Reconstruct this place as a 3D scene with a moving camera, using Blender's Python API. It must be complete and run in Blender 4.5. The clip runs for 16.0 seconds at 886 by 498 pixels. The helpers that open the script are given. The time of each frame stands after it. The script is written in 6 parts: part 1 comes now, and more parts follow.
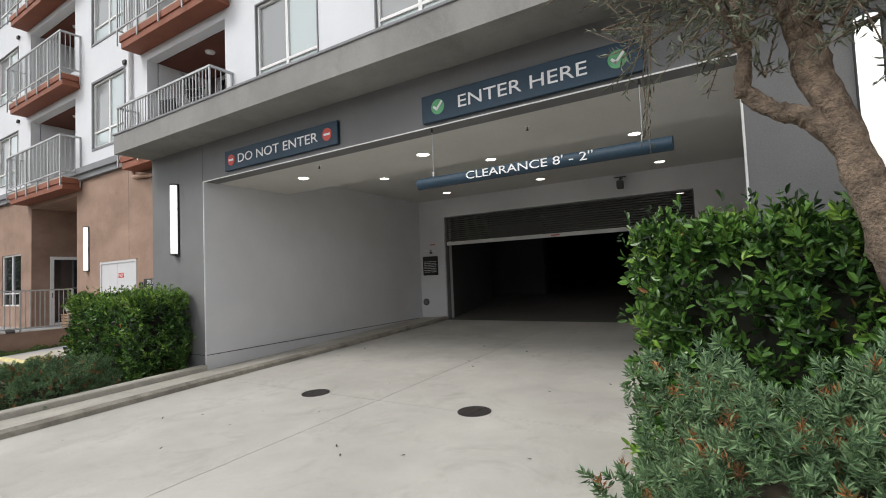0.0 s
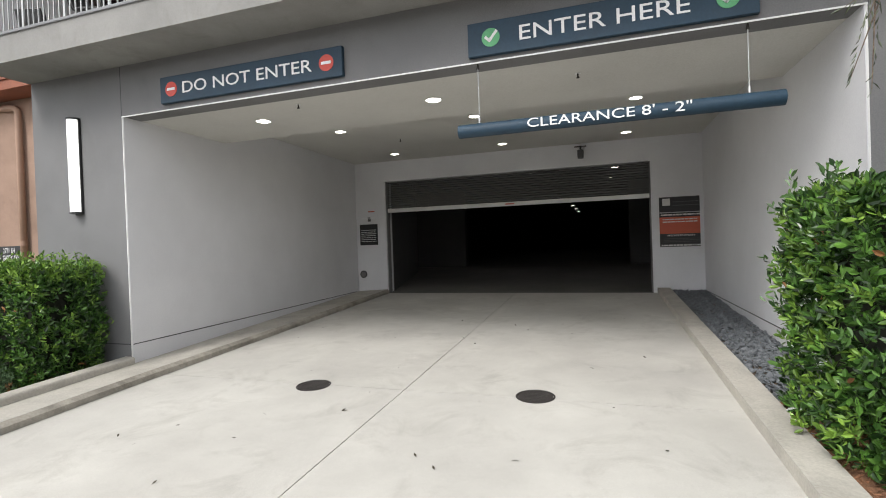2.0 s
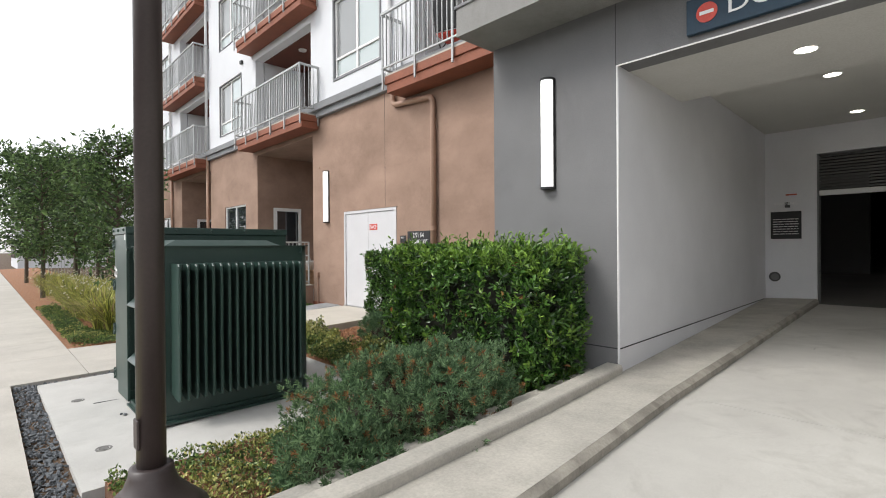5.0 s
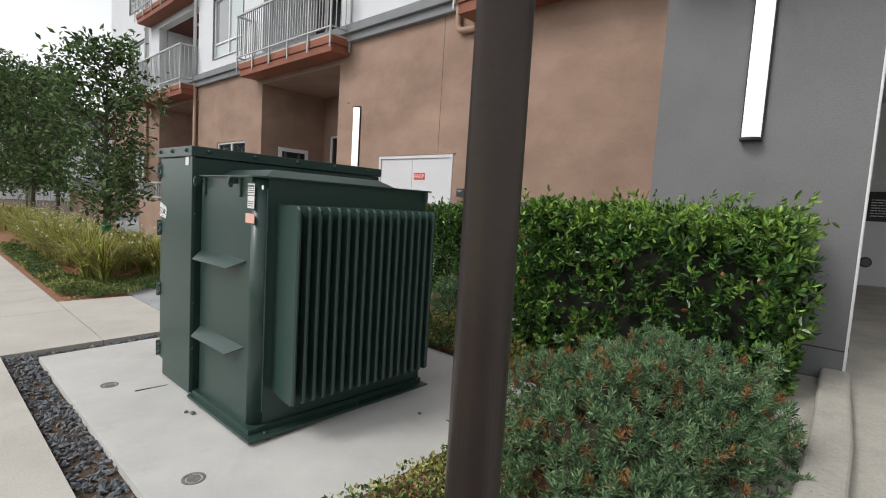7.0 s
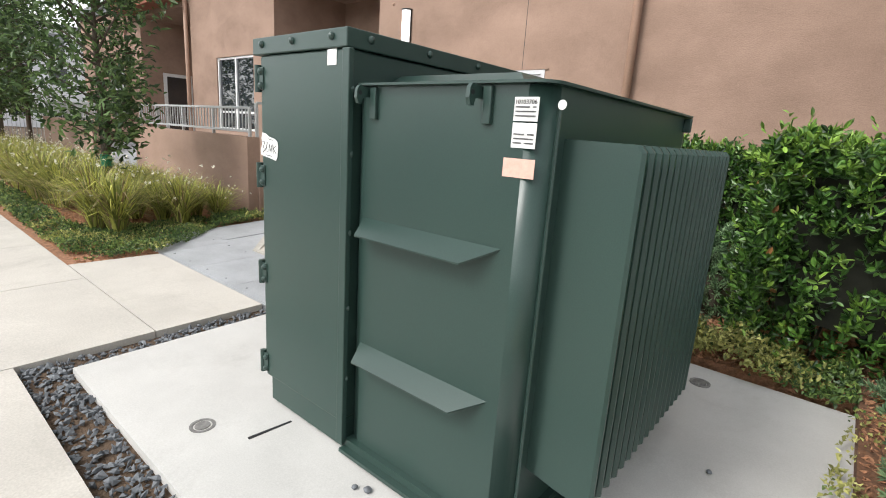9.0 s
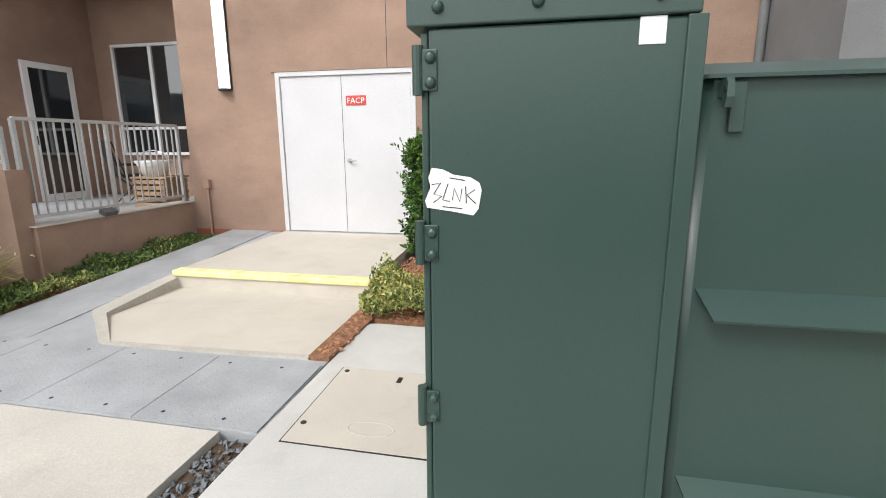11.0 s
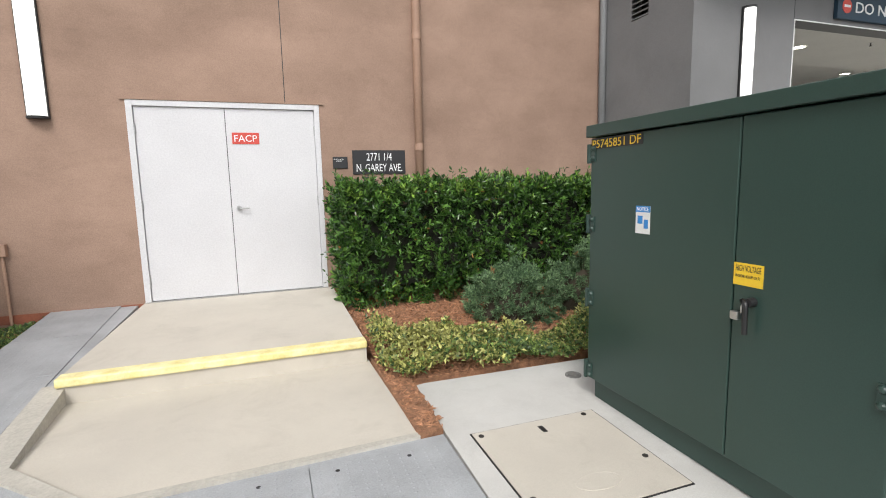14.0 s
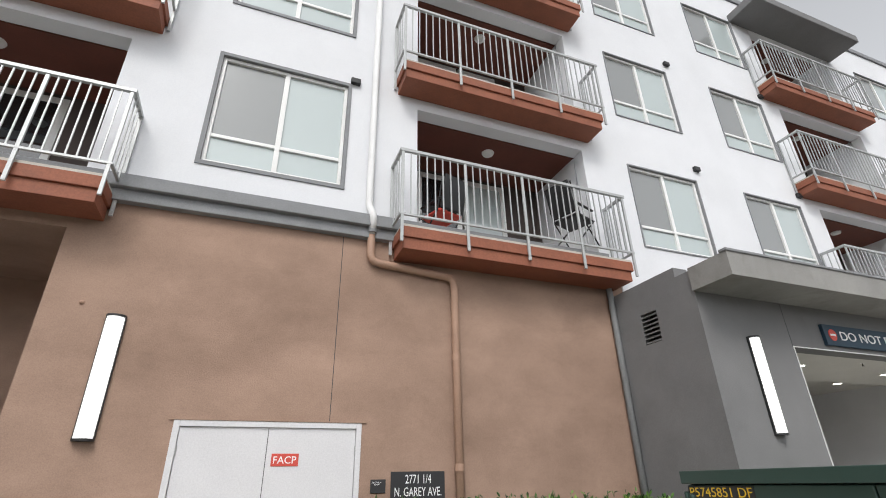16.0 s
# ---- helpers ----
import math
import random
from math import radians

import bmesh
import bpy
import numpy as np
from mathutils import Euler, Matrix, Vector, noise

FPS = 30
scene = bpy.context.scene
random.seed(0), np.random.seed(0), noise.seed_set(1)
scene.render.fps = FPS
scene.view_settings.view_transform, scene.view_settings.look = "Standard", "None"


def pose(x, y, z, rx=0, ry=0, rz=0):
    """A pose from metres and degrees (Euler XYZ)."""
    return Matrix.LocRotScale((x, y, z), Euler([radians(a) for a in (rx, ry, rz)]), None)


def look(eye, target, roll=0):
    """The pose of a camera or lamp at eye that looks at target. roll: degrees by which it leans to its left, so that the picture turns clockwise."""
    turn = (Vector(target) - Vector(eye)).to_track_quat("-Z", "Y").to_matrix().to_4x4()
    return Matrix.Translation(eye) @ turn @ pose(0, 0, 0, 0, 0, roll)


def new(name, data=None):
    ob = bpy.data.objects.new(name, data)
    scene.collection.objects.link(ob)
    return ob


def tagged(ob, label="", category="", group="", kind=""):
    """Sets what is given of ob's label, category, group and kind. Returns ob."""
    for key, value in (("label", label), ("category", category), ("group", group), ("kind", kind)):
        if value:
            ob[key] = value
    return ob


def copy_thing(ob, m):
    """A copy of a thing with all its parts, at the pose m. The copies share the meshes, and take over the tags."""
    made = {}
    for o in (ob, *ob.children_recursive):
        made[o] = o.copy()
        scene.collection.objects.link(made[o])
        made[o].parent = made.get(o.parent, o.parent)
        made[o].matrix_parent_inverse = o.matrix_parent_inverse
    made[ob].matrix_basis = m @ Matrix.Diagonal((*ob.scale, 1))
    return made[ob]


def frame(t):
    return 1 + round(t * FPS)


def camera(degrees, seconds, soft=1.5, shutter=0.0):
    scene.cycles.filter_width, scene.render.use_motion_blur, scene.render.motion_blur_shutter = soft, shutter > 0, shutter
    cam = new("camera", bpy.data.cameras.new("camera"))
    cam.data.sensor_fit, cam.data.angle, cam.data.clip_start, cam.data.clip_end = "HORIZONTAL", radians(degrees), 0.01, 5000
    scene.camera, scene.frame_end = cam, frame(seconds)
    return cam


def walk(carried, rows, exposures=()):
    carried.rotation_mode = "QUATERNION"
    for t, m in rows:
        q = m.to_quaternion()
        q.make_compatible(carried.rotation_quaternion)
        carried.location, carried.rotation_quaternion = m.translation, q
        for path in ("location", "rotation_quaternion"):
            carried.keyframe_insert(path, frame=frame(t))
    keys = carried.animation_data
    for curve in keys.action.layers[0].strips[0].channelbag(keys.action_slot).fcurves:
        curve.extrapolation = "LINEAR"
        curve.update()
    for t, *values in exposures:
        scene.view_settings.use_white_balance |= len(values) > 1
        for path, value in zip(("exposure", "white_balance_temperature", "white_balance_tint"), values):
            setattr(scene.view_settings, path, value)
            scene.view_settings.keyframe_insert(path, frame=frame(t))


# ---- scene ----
cam = camera(84.4, 16.0, soft=1.0)
PATH = [
    (0, (0.21, 0.442, 1.457), (-0.87, 2.122, 1.563), -2.4),
    (0.5, (-0.284, 0.472, 1.463), (-1.134, 2.278, 1.572), -0.3),
    (1, (-0.754, 0.535, 1.439), (-1.56, 2.365, 1.434), -1.1),
    (1.5, (-1.224, 0.489, 1.45), (-1.938, 2.357, 1.42), -1.1),
    (2, (-1.704, 0.482, 1.447), (-2.329, 2.382, 1.423), -2.0),
    (2.5, (-2.223, 0.503, 1.439), (-2.841, 2.405, 1.451), -0.1),
    (3, (-2.698, 0.464, 1.442), (-3.152, 2.412, 1.462), 0.1),
    (3.5, (-3.262, 0.519, 1.401), (-4.14, 2.316, 1.424), -0.0),
    (4, (-3.775, 0.476, 1.406), (-4.83, 2.175, 1.413), 3.7),
    (4.5, (-4.329, 0.506, 1.418), (-5.747, 1.917, 1.415), -0.4),
    (4.7, (-4.553, 0.475, 1.395), (-6.005, 1.85, 1.399), -0.8),
    (7, (-7.041, 0.109, 1.268), (-8.373, 1.591, 1.095), 3.5),
    (7.5, (-7.553, 0.15, 1.24), (-8.882, 1.634, 1.059), 2.2),
    (8, (-8.095, 0.169, 1.221), (-9.426, 1.641, 0.974), 1.7),
    (8.5, (-8.58, 0.199, 1.211), (-9.862, 1.659, 0.737), 3.5),
    (9, (-9.101, 0.219, 1.209), (-10.339, 1.723, 0.757), 3.8),
    (9.5, (-9.565, 0.207, 1.215), (-10.695, 1.786, 0.736), 4.0),
    (9.7, (-9.78, 0.202, 1.23), (-10.859, 1.816, 0.75), 2.0),
    (11.8, (-11.654, 0.242, 1.222), (-11.771, 2.204, 0.851), 0.3),
    (12, (-11.826, 0.313, 1.213), (-11.947, 2.275, 0.848), -0.8),
    (12.5, (-12.223, 0.377, 1.202), (-12.098, 2.34, 0.836), -0.9),
    (13, (-12.538, 0.455, 1.172), (-12.145, 2.377, 0.784), 0.6),
    (13.5, (-12.87, 0.552, 1.217), (-12.127, 2.38, 0.892), -0.5),
    (14, (-13.261, 0.515, 1.244), (-12.603, 2.385, 0.979), -1.3),
    (14.5, (-13.621, 0.642, 1.221), (-13.362, 2.612, 0.992), 0.2),
    (14.8, (-13.749, 0.656, 1.305), (-13.583, 2.641, 1.477), -1.6),
    (14.9, (-13.802, 0.672, 1.331), (-13.543, 2.635, 1.612), -0.9),
    (15, (-13.861, 0.648, 1.353), (-13.509, 2.575, 1.756), -1.9),
    (15.5, (-13.96, 0.621, 1.502), (-13.407, 2.397, 2.237), -2.5),
    (16, (-13.951, 0.581, 1.554), (-13.28, 2.258, 2.413), -1.2),
]
walk(cam, [(t, look(eye, target, roll)) for t, eye, target, roll in PATH],
     [(0, 0.58), (1.0, 0.86), (1.5, 1.0), (3, 1.14), (4.5, 0.98), (7, 0.52), (8, 0.74), (8.5, 0.9), (9, 1.16), (9.7, 1.22), (11.8, 0.96), (12.5, 0.94), (14.5, 0.9), (16, 0.68)])

# ---- light: a bright overcast sky ----
SUN_EL, SUN_AZ = radians(46), radians(205)
world = bpy.data.worlds.new("overcast_sky")
scene.world = world
world.use_nodes = True
wn = world.node_tree
sky = wn.nodes.new("ShaderNodeTexSky")
sky.sky_type, sky.sun_disc, sky.sun_elevation, sky.sun_rotation = "NISHITA", False, SUN_EL, SUN_AZ
hsv = wn.nodes.new("ShaderNodeHueSaturation")
hsv.inputs["Saturation"].default_value = 0.12
bg = wn.nodes["Background"]
bg.inputs["Strength"].default_value = 0.15
wn.links.new(sky.outputs[0], hsv.inputs["Color"])
wn.links.new(hsv.outputs[0], bg.inputs["Color"])
sun = new("sun", bpy.data.lights.new("sun", "SUN"))
sun.data.energy, sun.data.angle, sun.data.color = 1.1, radians(20), (1.0, 0.97, 0.93)
sun.matrix_world = look((-5 + 30 * math.sin(SUN_AZ) * math.cos(SUN_EL), 30 * math.cos(SUN_AZ) * math.cos(SUN_EL), 30 * math.sin(SUN_EL)), (-5, 0, 0))


# ---- materials ----
def node(nt, kind, **values):
    n = nt.nodes.new(kind)
    for k, v in values.items():
        n.inputs[k.replace("_", " ")].default_value = v
    return n


def material(name, col, rough=0.7, metal=0.0, var=0.15, scale=3.0, grain=60.0, bump=0.15, dist=0.01, tint=None, blot=0.0, rnd=0.0, spec=0.5, stretch=(1, 1, 1), stain=0.0, spots=2.2):
    """A surface with broad stains, fine grain and relief, in metres."""
    m = bpy.data.materials.new(name)
    m.use_nodes = True
    nt = m.node_tree
    b = nt.nodes["Principled BSDF"]
    b.inputs["Metallic"].default_value = metal
    b.inputs["Specular IOR Level"].default_value = spec
    tc = nt.nodes.new("ShaderNodeTexCoord")
    mp = nt.nodes.new("ShaderNodeMapping")
    mp.inputs["Scale"].default_value = stretch
    nt.links.new(tc.outputs["Object"], mp.inputs[0])
    big = node(nt, "ShaderNodeTexNoise", Scale=scale, Detail=6.0, Roughness=0.6)
    small = node(nt, "ShaderNodeTexNoise", Scale=grain, Detail=3.0, Roughness=0.6)
    nt.links.new(mp.outputs[0], big.inputs["Vector"])
    nt.links.new(tc.outputs["Object"], small.inputs["Vector"])
    dark = [c * (1 - var) for c in col]
    lite = [min(1, c * (1 + var)) for c in (tint or col)]
    ramp = nt.nodes.new("ShaderNodeValToRGB")
    ramp.color_ramp.elements[0].position, ramp.color_ramp.elements[1].position = 0.3, 0.7
    ramp.color_ramp.elements[0].color, ramp.color_ramp.elements[1].color = (*dark, 1), (*lite, 1)
    nt.links.new(big.outputs["Fac"], ramp.inputs["Fac"])
    mix = nt.nodes.new("ShaderNodeMix")
    mix.data_type, mix.blend_type = "RGBA", "OVERLAY"
    mix.inputs["Factor"].default_value = 0.25 + blot
    nt.links.new(ramp.outputs[0], mix.inputs["A"])
    nt.links.new(small.outputs["Fac"], mix.inputs["B"])
    out = mix.outputs["Result"]
    if stain:
        patch = node(nt, "ShaderNodeTexNoise", Scale=spots, Detail=8.0, Roughness=0.72, Distortion=0.6)
        nt.links.new(mp.outputs[0], patch.inputs["Vector"])
        edge = nt.nodes.new("ShaderNodeMapRange")
        edge.inputs["From Min"].default_value, edge.inputs["From Max"].default_value = 0.52, 0.72
        edge.inputs["To Max"].default_value = stain
        nt.links.new(patch.outputs["Fac"], edge.inputs[0])
        dirt = nt.nodes.new("ShaderNodeMix")
        dirt.data_type, dirt.blend_type = "RGBA", "MULTIPLY"
        dirt.inputs["B"].default_value = (0.42, 0.40, 0.37, 1)
        nt.links.new(edge.outputs[0], dirt.inputs["Factor"])
        nt.links.new(out, dirt.inputs["A"])
        out = dirt.outputs["Result"]
    if rnd:
        info = nt.nodes.new("ShaderNodeObjectInfo")
        geo = nt.nodes.new("ShaderNodeNewGeometry")
        add = nt.nodes.new("ShaderNodeMath")
        add.operation = "ADD"
        nt.links.new(info.outputs["Random"], add.inputs[0])
        nt.links.new(geo.outputs["Random Per Island"], add.inputs[1])
        mr = nt.nodes.new("ShaderNodeMapRange")
        mr.inputs["From Max"].default_value = 2.0
        mr.inputs["To Min"].default_value, mr.inputs["To Max"].default_value = 1 - rnd, 1 + rnd
        nt.links.new(add.outputs[0], mr.inputs[0])
        h = nt.nodes.new("ShaderNodeHueSaturation")
        nt.links.new(mr.outputs[0], h.inputs["Value"])
        nt.links.new(out, h.inputs["Color"])
        out = h.outputs[0]
    nt.links.new(out, b.inputs["Base Color"])
    rr = nt.nodes.new("ShaderNodeMapRange")
    rr.inputs["To Min"].default_value, rr.inputs["To Max"].default_value = max(0.02, rough - 0.08), min(1, rough + 0.08)
    nt.links.new(big.outputs["Fac"], rr.inputs[0])
    nt.links.new(rr.outputs[0], b.inputs["Roughness"])
    if bump:
        bp = nt.nodes.new("ShaderNodeBump")
        bp.inputs["Strength"].default_value, bp.inputs["Distance"].default_value = bump, dist
        nt.links.new(small.outputs["Fac"], bp.inputs["Height"])
        nt.links.new(bp.outputs[0], b.inputs["Normal"])
    return m


def glow(name, col, power):
    m = bpy.data.materials.new(name)
    m.use_nodes = True
    b = m.node_tree.nodes["Principled BSDF"]
    b.inputs["Base Color"].default_value = (*col, 1)
    b.inputs["Emission Color"].default_value = (*col, 1)
    b.inputs["Emission Strength"].default_value = power
    return m


def pane_glass(name, col=(0.02, 0.025, 0.03), rough=0.03):
    m = bpy.data.materials.new(name)
    m.use_nodes = True
    b = m.node_tree.nodes["Principled BSDF"]
    b.inputs["Base Color"].default_value = (*col, 1)
    b.inputs["Roughness"].default_value = rough
    b.inputs["Specular IOR Level"].default_value = 0.9
    b.inputs["IOR"].default_value = 1.6
    return m


BROWN = material("brown_stucco", (0.285, 0.186, 0.136), 0.9, var=0.16, scale=1.1, grain=90, bump=0.4, dist=0.007, tint=(0.33, 0.222, 0.168), stretch=(0.75, 1, 1.15), stain=0.22, spots=1.3)
GREY = material("grey_stucco", (0.17, 0.17, 0.172), 0.9, var=0.13, scale=0.8, grain=90, bump=0.3, dist=0.006, stain=0.2, spots=1.1)
FASCIA = material("weathered_grey_stucco", (0.25, 0.245, 0.235), 0.9, var=0.18, scale=1.4, grain=80, bump=0.3, dist=0.006, stretch=(1, 1, 0.5), stain=0.35, spots=2.0)
WHITE = material("white_stucco", (0.69, 0.70, 0.725), 0.9, var=0.05, scale=0.7, grain=90, bump=0.25, dist=0.005)
PORTAL = material("pale_grey_stucco", (0.68, 0.68, 0.70), 0.9, var=0.07, scale=0.7, grain=90, bump=0.25, dist=0.005)
SOFFIT = material("soffit_plaster", (0.58, 0.57, 0.535), 0.9, var=0.06, scale=0.8, grain=70, bump=0.2, dist=0.004)
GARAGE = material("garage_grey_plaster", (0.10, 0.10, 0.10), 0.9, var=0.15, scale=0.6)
# Unlit depth of the garage is put into this colour; joints use it too.
GARAGEDARK = material("garage_shade_and_joints", (0.05, 0.05, 0.052), 0.95, var=0.2, scale=0.5)
DRIVE = material("driveway_concrete", (0.50, 0.48, 0.44), 0.85, var=0.16, scale=0.8, grain=140, bump=0.08, dist=0.002, tint=(0.50, 0.485, 0.445), blot=-0.06, stain=0.34, spots=1.6)
WALKC = material("sidewalk_concrete", (0.49, 0.462, 0.415), 0.88, var=0.1, scale=1.3, grain=90, bump=0.15, dist=0.004, stain=0.2, spots=1.7)
LANDC = material("landing_concrete", (0.53, 0.49, 0.425), 0.88, var=0.07, scale=1.6, grain=150, bump=0.12, dist=0.002, blot=-0.1, stain=0.2, spots=2.0)
PADC = material("pad_concrete", (0.52, 0.51, 0.485), 0.88, var=0.1, scale=1.8, grain=140, blot=-0.08, bump=0.15, dist=0.003, stain=0.22, spots=1.9)
KERB = material("kerb_concrete", (0.45, 0.425, 0.375), 0.9, var=0.15, scale=2.6, grain=50, bump=0.3, dist=0.006, stain=0.25, spots=3.0)
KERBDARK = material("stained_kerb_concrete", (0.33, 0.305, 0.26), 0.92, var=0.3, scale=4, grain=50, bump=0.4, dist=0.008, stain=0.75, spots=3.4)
STEEL = material("galvanised_plate", (0.40, 0.415, 0.43), 0.6, metal=0.25, var=0.16, scale=2.5, grain=120, bump=0.2, dist=0.003)
YELLOW = material("yellow_paint", (0.80, 0.68, 0.24), 0.65, var=0.12, scale=8, tint=(0.80, 0.74, 0.44), stain=0.3, spots=9)
GREEN = material("dark_green_enamel", (0.026, 0.053, 0.045), 0.35, var=0.05, scale=0.9, grain=220, bump=0.04, dist=0.0006, tint=(0.027, 0.055, 0.045))
RUST = material("rust_red_paint", (0.25, 0.083, 0.045), 0.7, var=0.15, scale=2.5, grain=40)
# Darker than the recess side walls; upper back walls only.
DARKWALL = material("dark_recess_back", (0.075, 0.06, 0.055), 0.9, var=0.15, scale=2)
# The rust paint again, its colour halved for the shade under recess ceilings.
RUSTDARK = material("shaded_rust_paint", (0.12, 0.035, 0.022), 0.75, var=0.15, scale=2)
# Shade past the gate is put into this floor colour.
GFLOOR = material("garage_shade_concrete", (0.13, 0.125, 0.115), 0.85, var=0.25, scale=0.7)
SLATM = material("dark_slat_metal", (0.10, 0.10, 0.10), 0.5, var=0.1, bump=0.02)
CORNICE = material("cornice_grey", (0.22, 0.225, 0.235), 0.8, var=0.1, scale=3)
RAILM = material("silver_paint", (0.42, 0.43, 0.43), 0.45, metal=0.4, var=0.06, scale=8, bump=0.02)
BRONZE = material("dark_bronze_paint", (0.045, 0.033, 0.032), 0.4, var=0.15, scale=4, bump=0.04)
BLACK = material("black_metal", (0.015, 0.015, 0.016), 0.45, var=0.1, bump=0.02)
DOORW = material("white_door_paint", (0.60, 0.595, 0.61), 0.45, var=0.03, scale=2, bump=0.03)
VINYL = material("white_vinyl", (0.74, 0.74, 0.73), 0.4, var=0.03, bump=0.0)
LAMPW = glow("lamp_diffuser", (0.95, 0.95, 0.93), 0.55)
DOWNL = glow("downlight_lens", (1.0, 0.93, 0.8), 5.0)
DOWNG = glow("garage_light_lens", (1.0, 0.93, 0.8), 2.5)
NAVY = material("navy_sign_enamel", (0.012, 0.038, 0.066), 0.6, var=0.12, scale=3, bump=0.02)
SIGNW = material("white_letters", (0.8, 0.8, 0.8), 0.5, var=0.02, bump=0)
SIGNB = material("black_sign", (0.02, 0.02, 0.022), 0.5, var=0.05, bump=0)
SIGNR = material("red_sign", (0.55, 0.06, 0.04), 0.5, var=0.05, bump=0)
SIGNG = material("green_sign", (0.10, 0.36, 0.16), 0.5, var=0.05, bump=0)
SIGNO = material("orange_sign", (0.5, 0.10, 0.05), 0.5, var=0.05, bump=0)
LABELW = material("white_label", (0.7, 0.7, 0.68), 0.5, var=0.06, scale=20, bump=0)
PINK = material("pink_label", (0.72, 0.42, 0.34), 0.5, var=0.05, bump=0)
DECALY = material("yellow_decal", (0.75, 0.5, 0.03), 0.4, var=0.05, bump=0)
BLUE = material("blue_decal", (0.03, 0.22, 0.55), 0.4, var=0.05, bump=0)
CHROME = material("brushed_metal", (0.5, 0.5, 0.5), 0.3, metal=0.9, var=0.05, bump=0)
IRON = material("cast_iron", (0.045, 0.04, 0.037), 0.7, metal=0.3, var=0.25, scale=12, grain=60, bump=0.4)
BARK = material("bark_mulch", (0.31, 0.155, 0.085), 0.95, var=0.4, scale=20, grain=80, bump=0.8, dist=0.02, rnd=0.75)
SOIL = material("soil", (0.10, 0.065, 0.04), 0.95, var=0.3, scale=8, grain=60, bump=0.8, dist=0.02)
STONE = material("dark_grey_stone", (0.13, 0.14, 0.15), 0.75, var=0.2, scale=20, grain=90, bump=0.3, dist=0.003, rnd=0.5)
PIPEB = material("brown_pipe_paint", (0.36, 0.225, 0.16), 0.6, var=0.1, scale=3, bump=0.05)
PIPEW = material("white_pipe_paint", (0.7, 0.7, 0.7), 0.6, var=0.05, scale=3, bump=0.05)
PIPEG = material("grey_pipe_paint", (0.2, 0.205, 0.21), 0.6, var=0.05, scale=3, bump=0.05)
HILL = material("scrub_hillside", (0.06, 0.065, 0.05), 0.95, var=0.3, scale=0.05, grain=0.4, bump=0)
COVERM = material("worn_cover_metal", (0.20, 0.195, 0.185), 0.75, metal=0.2, var=0.3, scale=30, grain=80, bump=0.3)
ROADM = material("asphalt", (0.055, 0.055, 0.055), 0.9, var=0.2, scale=2, grain=120, bump=0.4)


# ---- building blocks ----
def mesh_of(name, bm, mat):
    me = bpy.data.meshes.new(name)
    bm.normal_update()
    bm.to_mesh(me)
    bm.free()
    me.materials.append(mat)
    return me


def smooth(ob):
    for p in ob.data.polygons:
        p.use_smooth = True
    return ob


def smooth_sides(ob):
    """Smooth the narrow faces of a rounded corner; the broad flat ones stay flat."""
    for p in ob.data.polygons:
        p.use_smooth = p.area < 0.1 and abs(p.normal.z) < 0.5
    return ob


def part(name, bm, mat, parent, label=""):
    if isinstance(bm, list):
        return [part("word", w, mat, parent, label) for w in bm][-1]
    ob = new(name, mesh_of(name, bm, mat))
    ob.parent = parent
    ob.matrix_parent_inverse = Matrix.Translation(-parent.location)
    return tagged(ob, label)


def piece(name, me, parent, m):
    """One of many alike pieces on shared mesh data, at the world pose m."""
    ob = new(name, me)
    ob.parent = parent
    ob.matrix_parent_inverse = Matrix.Translation(-parent.location)
    ob.matrix_basis = m
    return ob


def thing(name, at, label, category, group="", kind=""):
    ob = new(name)
    ob.location = at
    ob.empty_display_size = 0.1
    return tagged(ob, label, category, group, kind)


def structure(name, bm, mat, label="", category=""):
    return tagged(new(name, mesh_of(name, bm, mat)), label, category, "", "structure")


def box(x0, x1, y0, y1, z0, z1, bevel=0.0, bm=None, m=None):
    """A box with rounded edges, added to bm."""
    one = bmesh.new()
    bmesh.ops.create_cube(one, size=1)
    bmesh.ops.scale(one, vec=(x1 - x0, y1 - y0, z1 - z0), verts=one.verts)
    if bevel:
        bmesh.ops.bevel(one, geom=one.edges[:], offset=bevel, segments=2, affect="EDGES", profile=0.5)
    bmesh.ops.translate(one, vec=((x0 + x1) / 2, (y0 + y1) / 2, (z0 + z1) / 2), verts=one.verts)
    return join(one, bm, m)


def join(one, bm=None, m=None):
    if m is not None:
        one.transform(m)
    if bm is None:
        return one
    tmp = bpy.data.meshes.new("tmp")
    one.to_mesh(tmp)
    one.free()
    bm.from_mesh(tmp)
    bpy.data.meshes.remove(tmp)
    return bm


def cyl(r0, r1, z0, z1, seg=24, bm=None, m=None, caps=True):
    one = bmesh.new()
    bmesh.ops.create_cone(one, cap_ends=caps, segments=seg, radius1=r0, radius2=r1, depth=z1 - z0)
    bmesh.ops.translate(one, vec=(0, 0, (z0 + z1) / 2), verts=one.verts)
    return join(one, bm, m)


def lathe(profile, seg=32, bm=None, m=None):
    one = bmesh.new()
    rings = [[one.verts.new((r * math.cos(2 * math.pi * i / seg), r * math.sin(2 * math.pi * i / seg), z)) for i in range(seg)] for r, z in profile]
    for a, b in zip(rings, rings[1:]):
        for i in range(seg):
            one.faces.new((a[i], a[(i + 1) % seg], b[(i + 1) % seg], b[i]))
    one.faces.new(rings[-1])
    one.faces.new(rings[0][::-1])
    return join(one, bm, m)


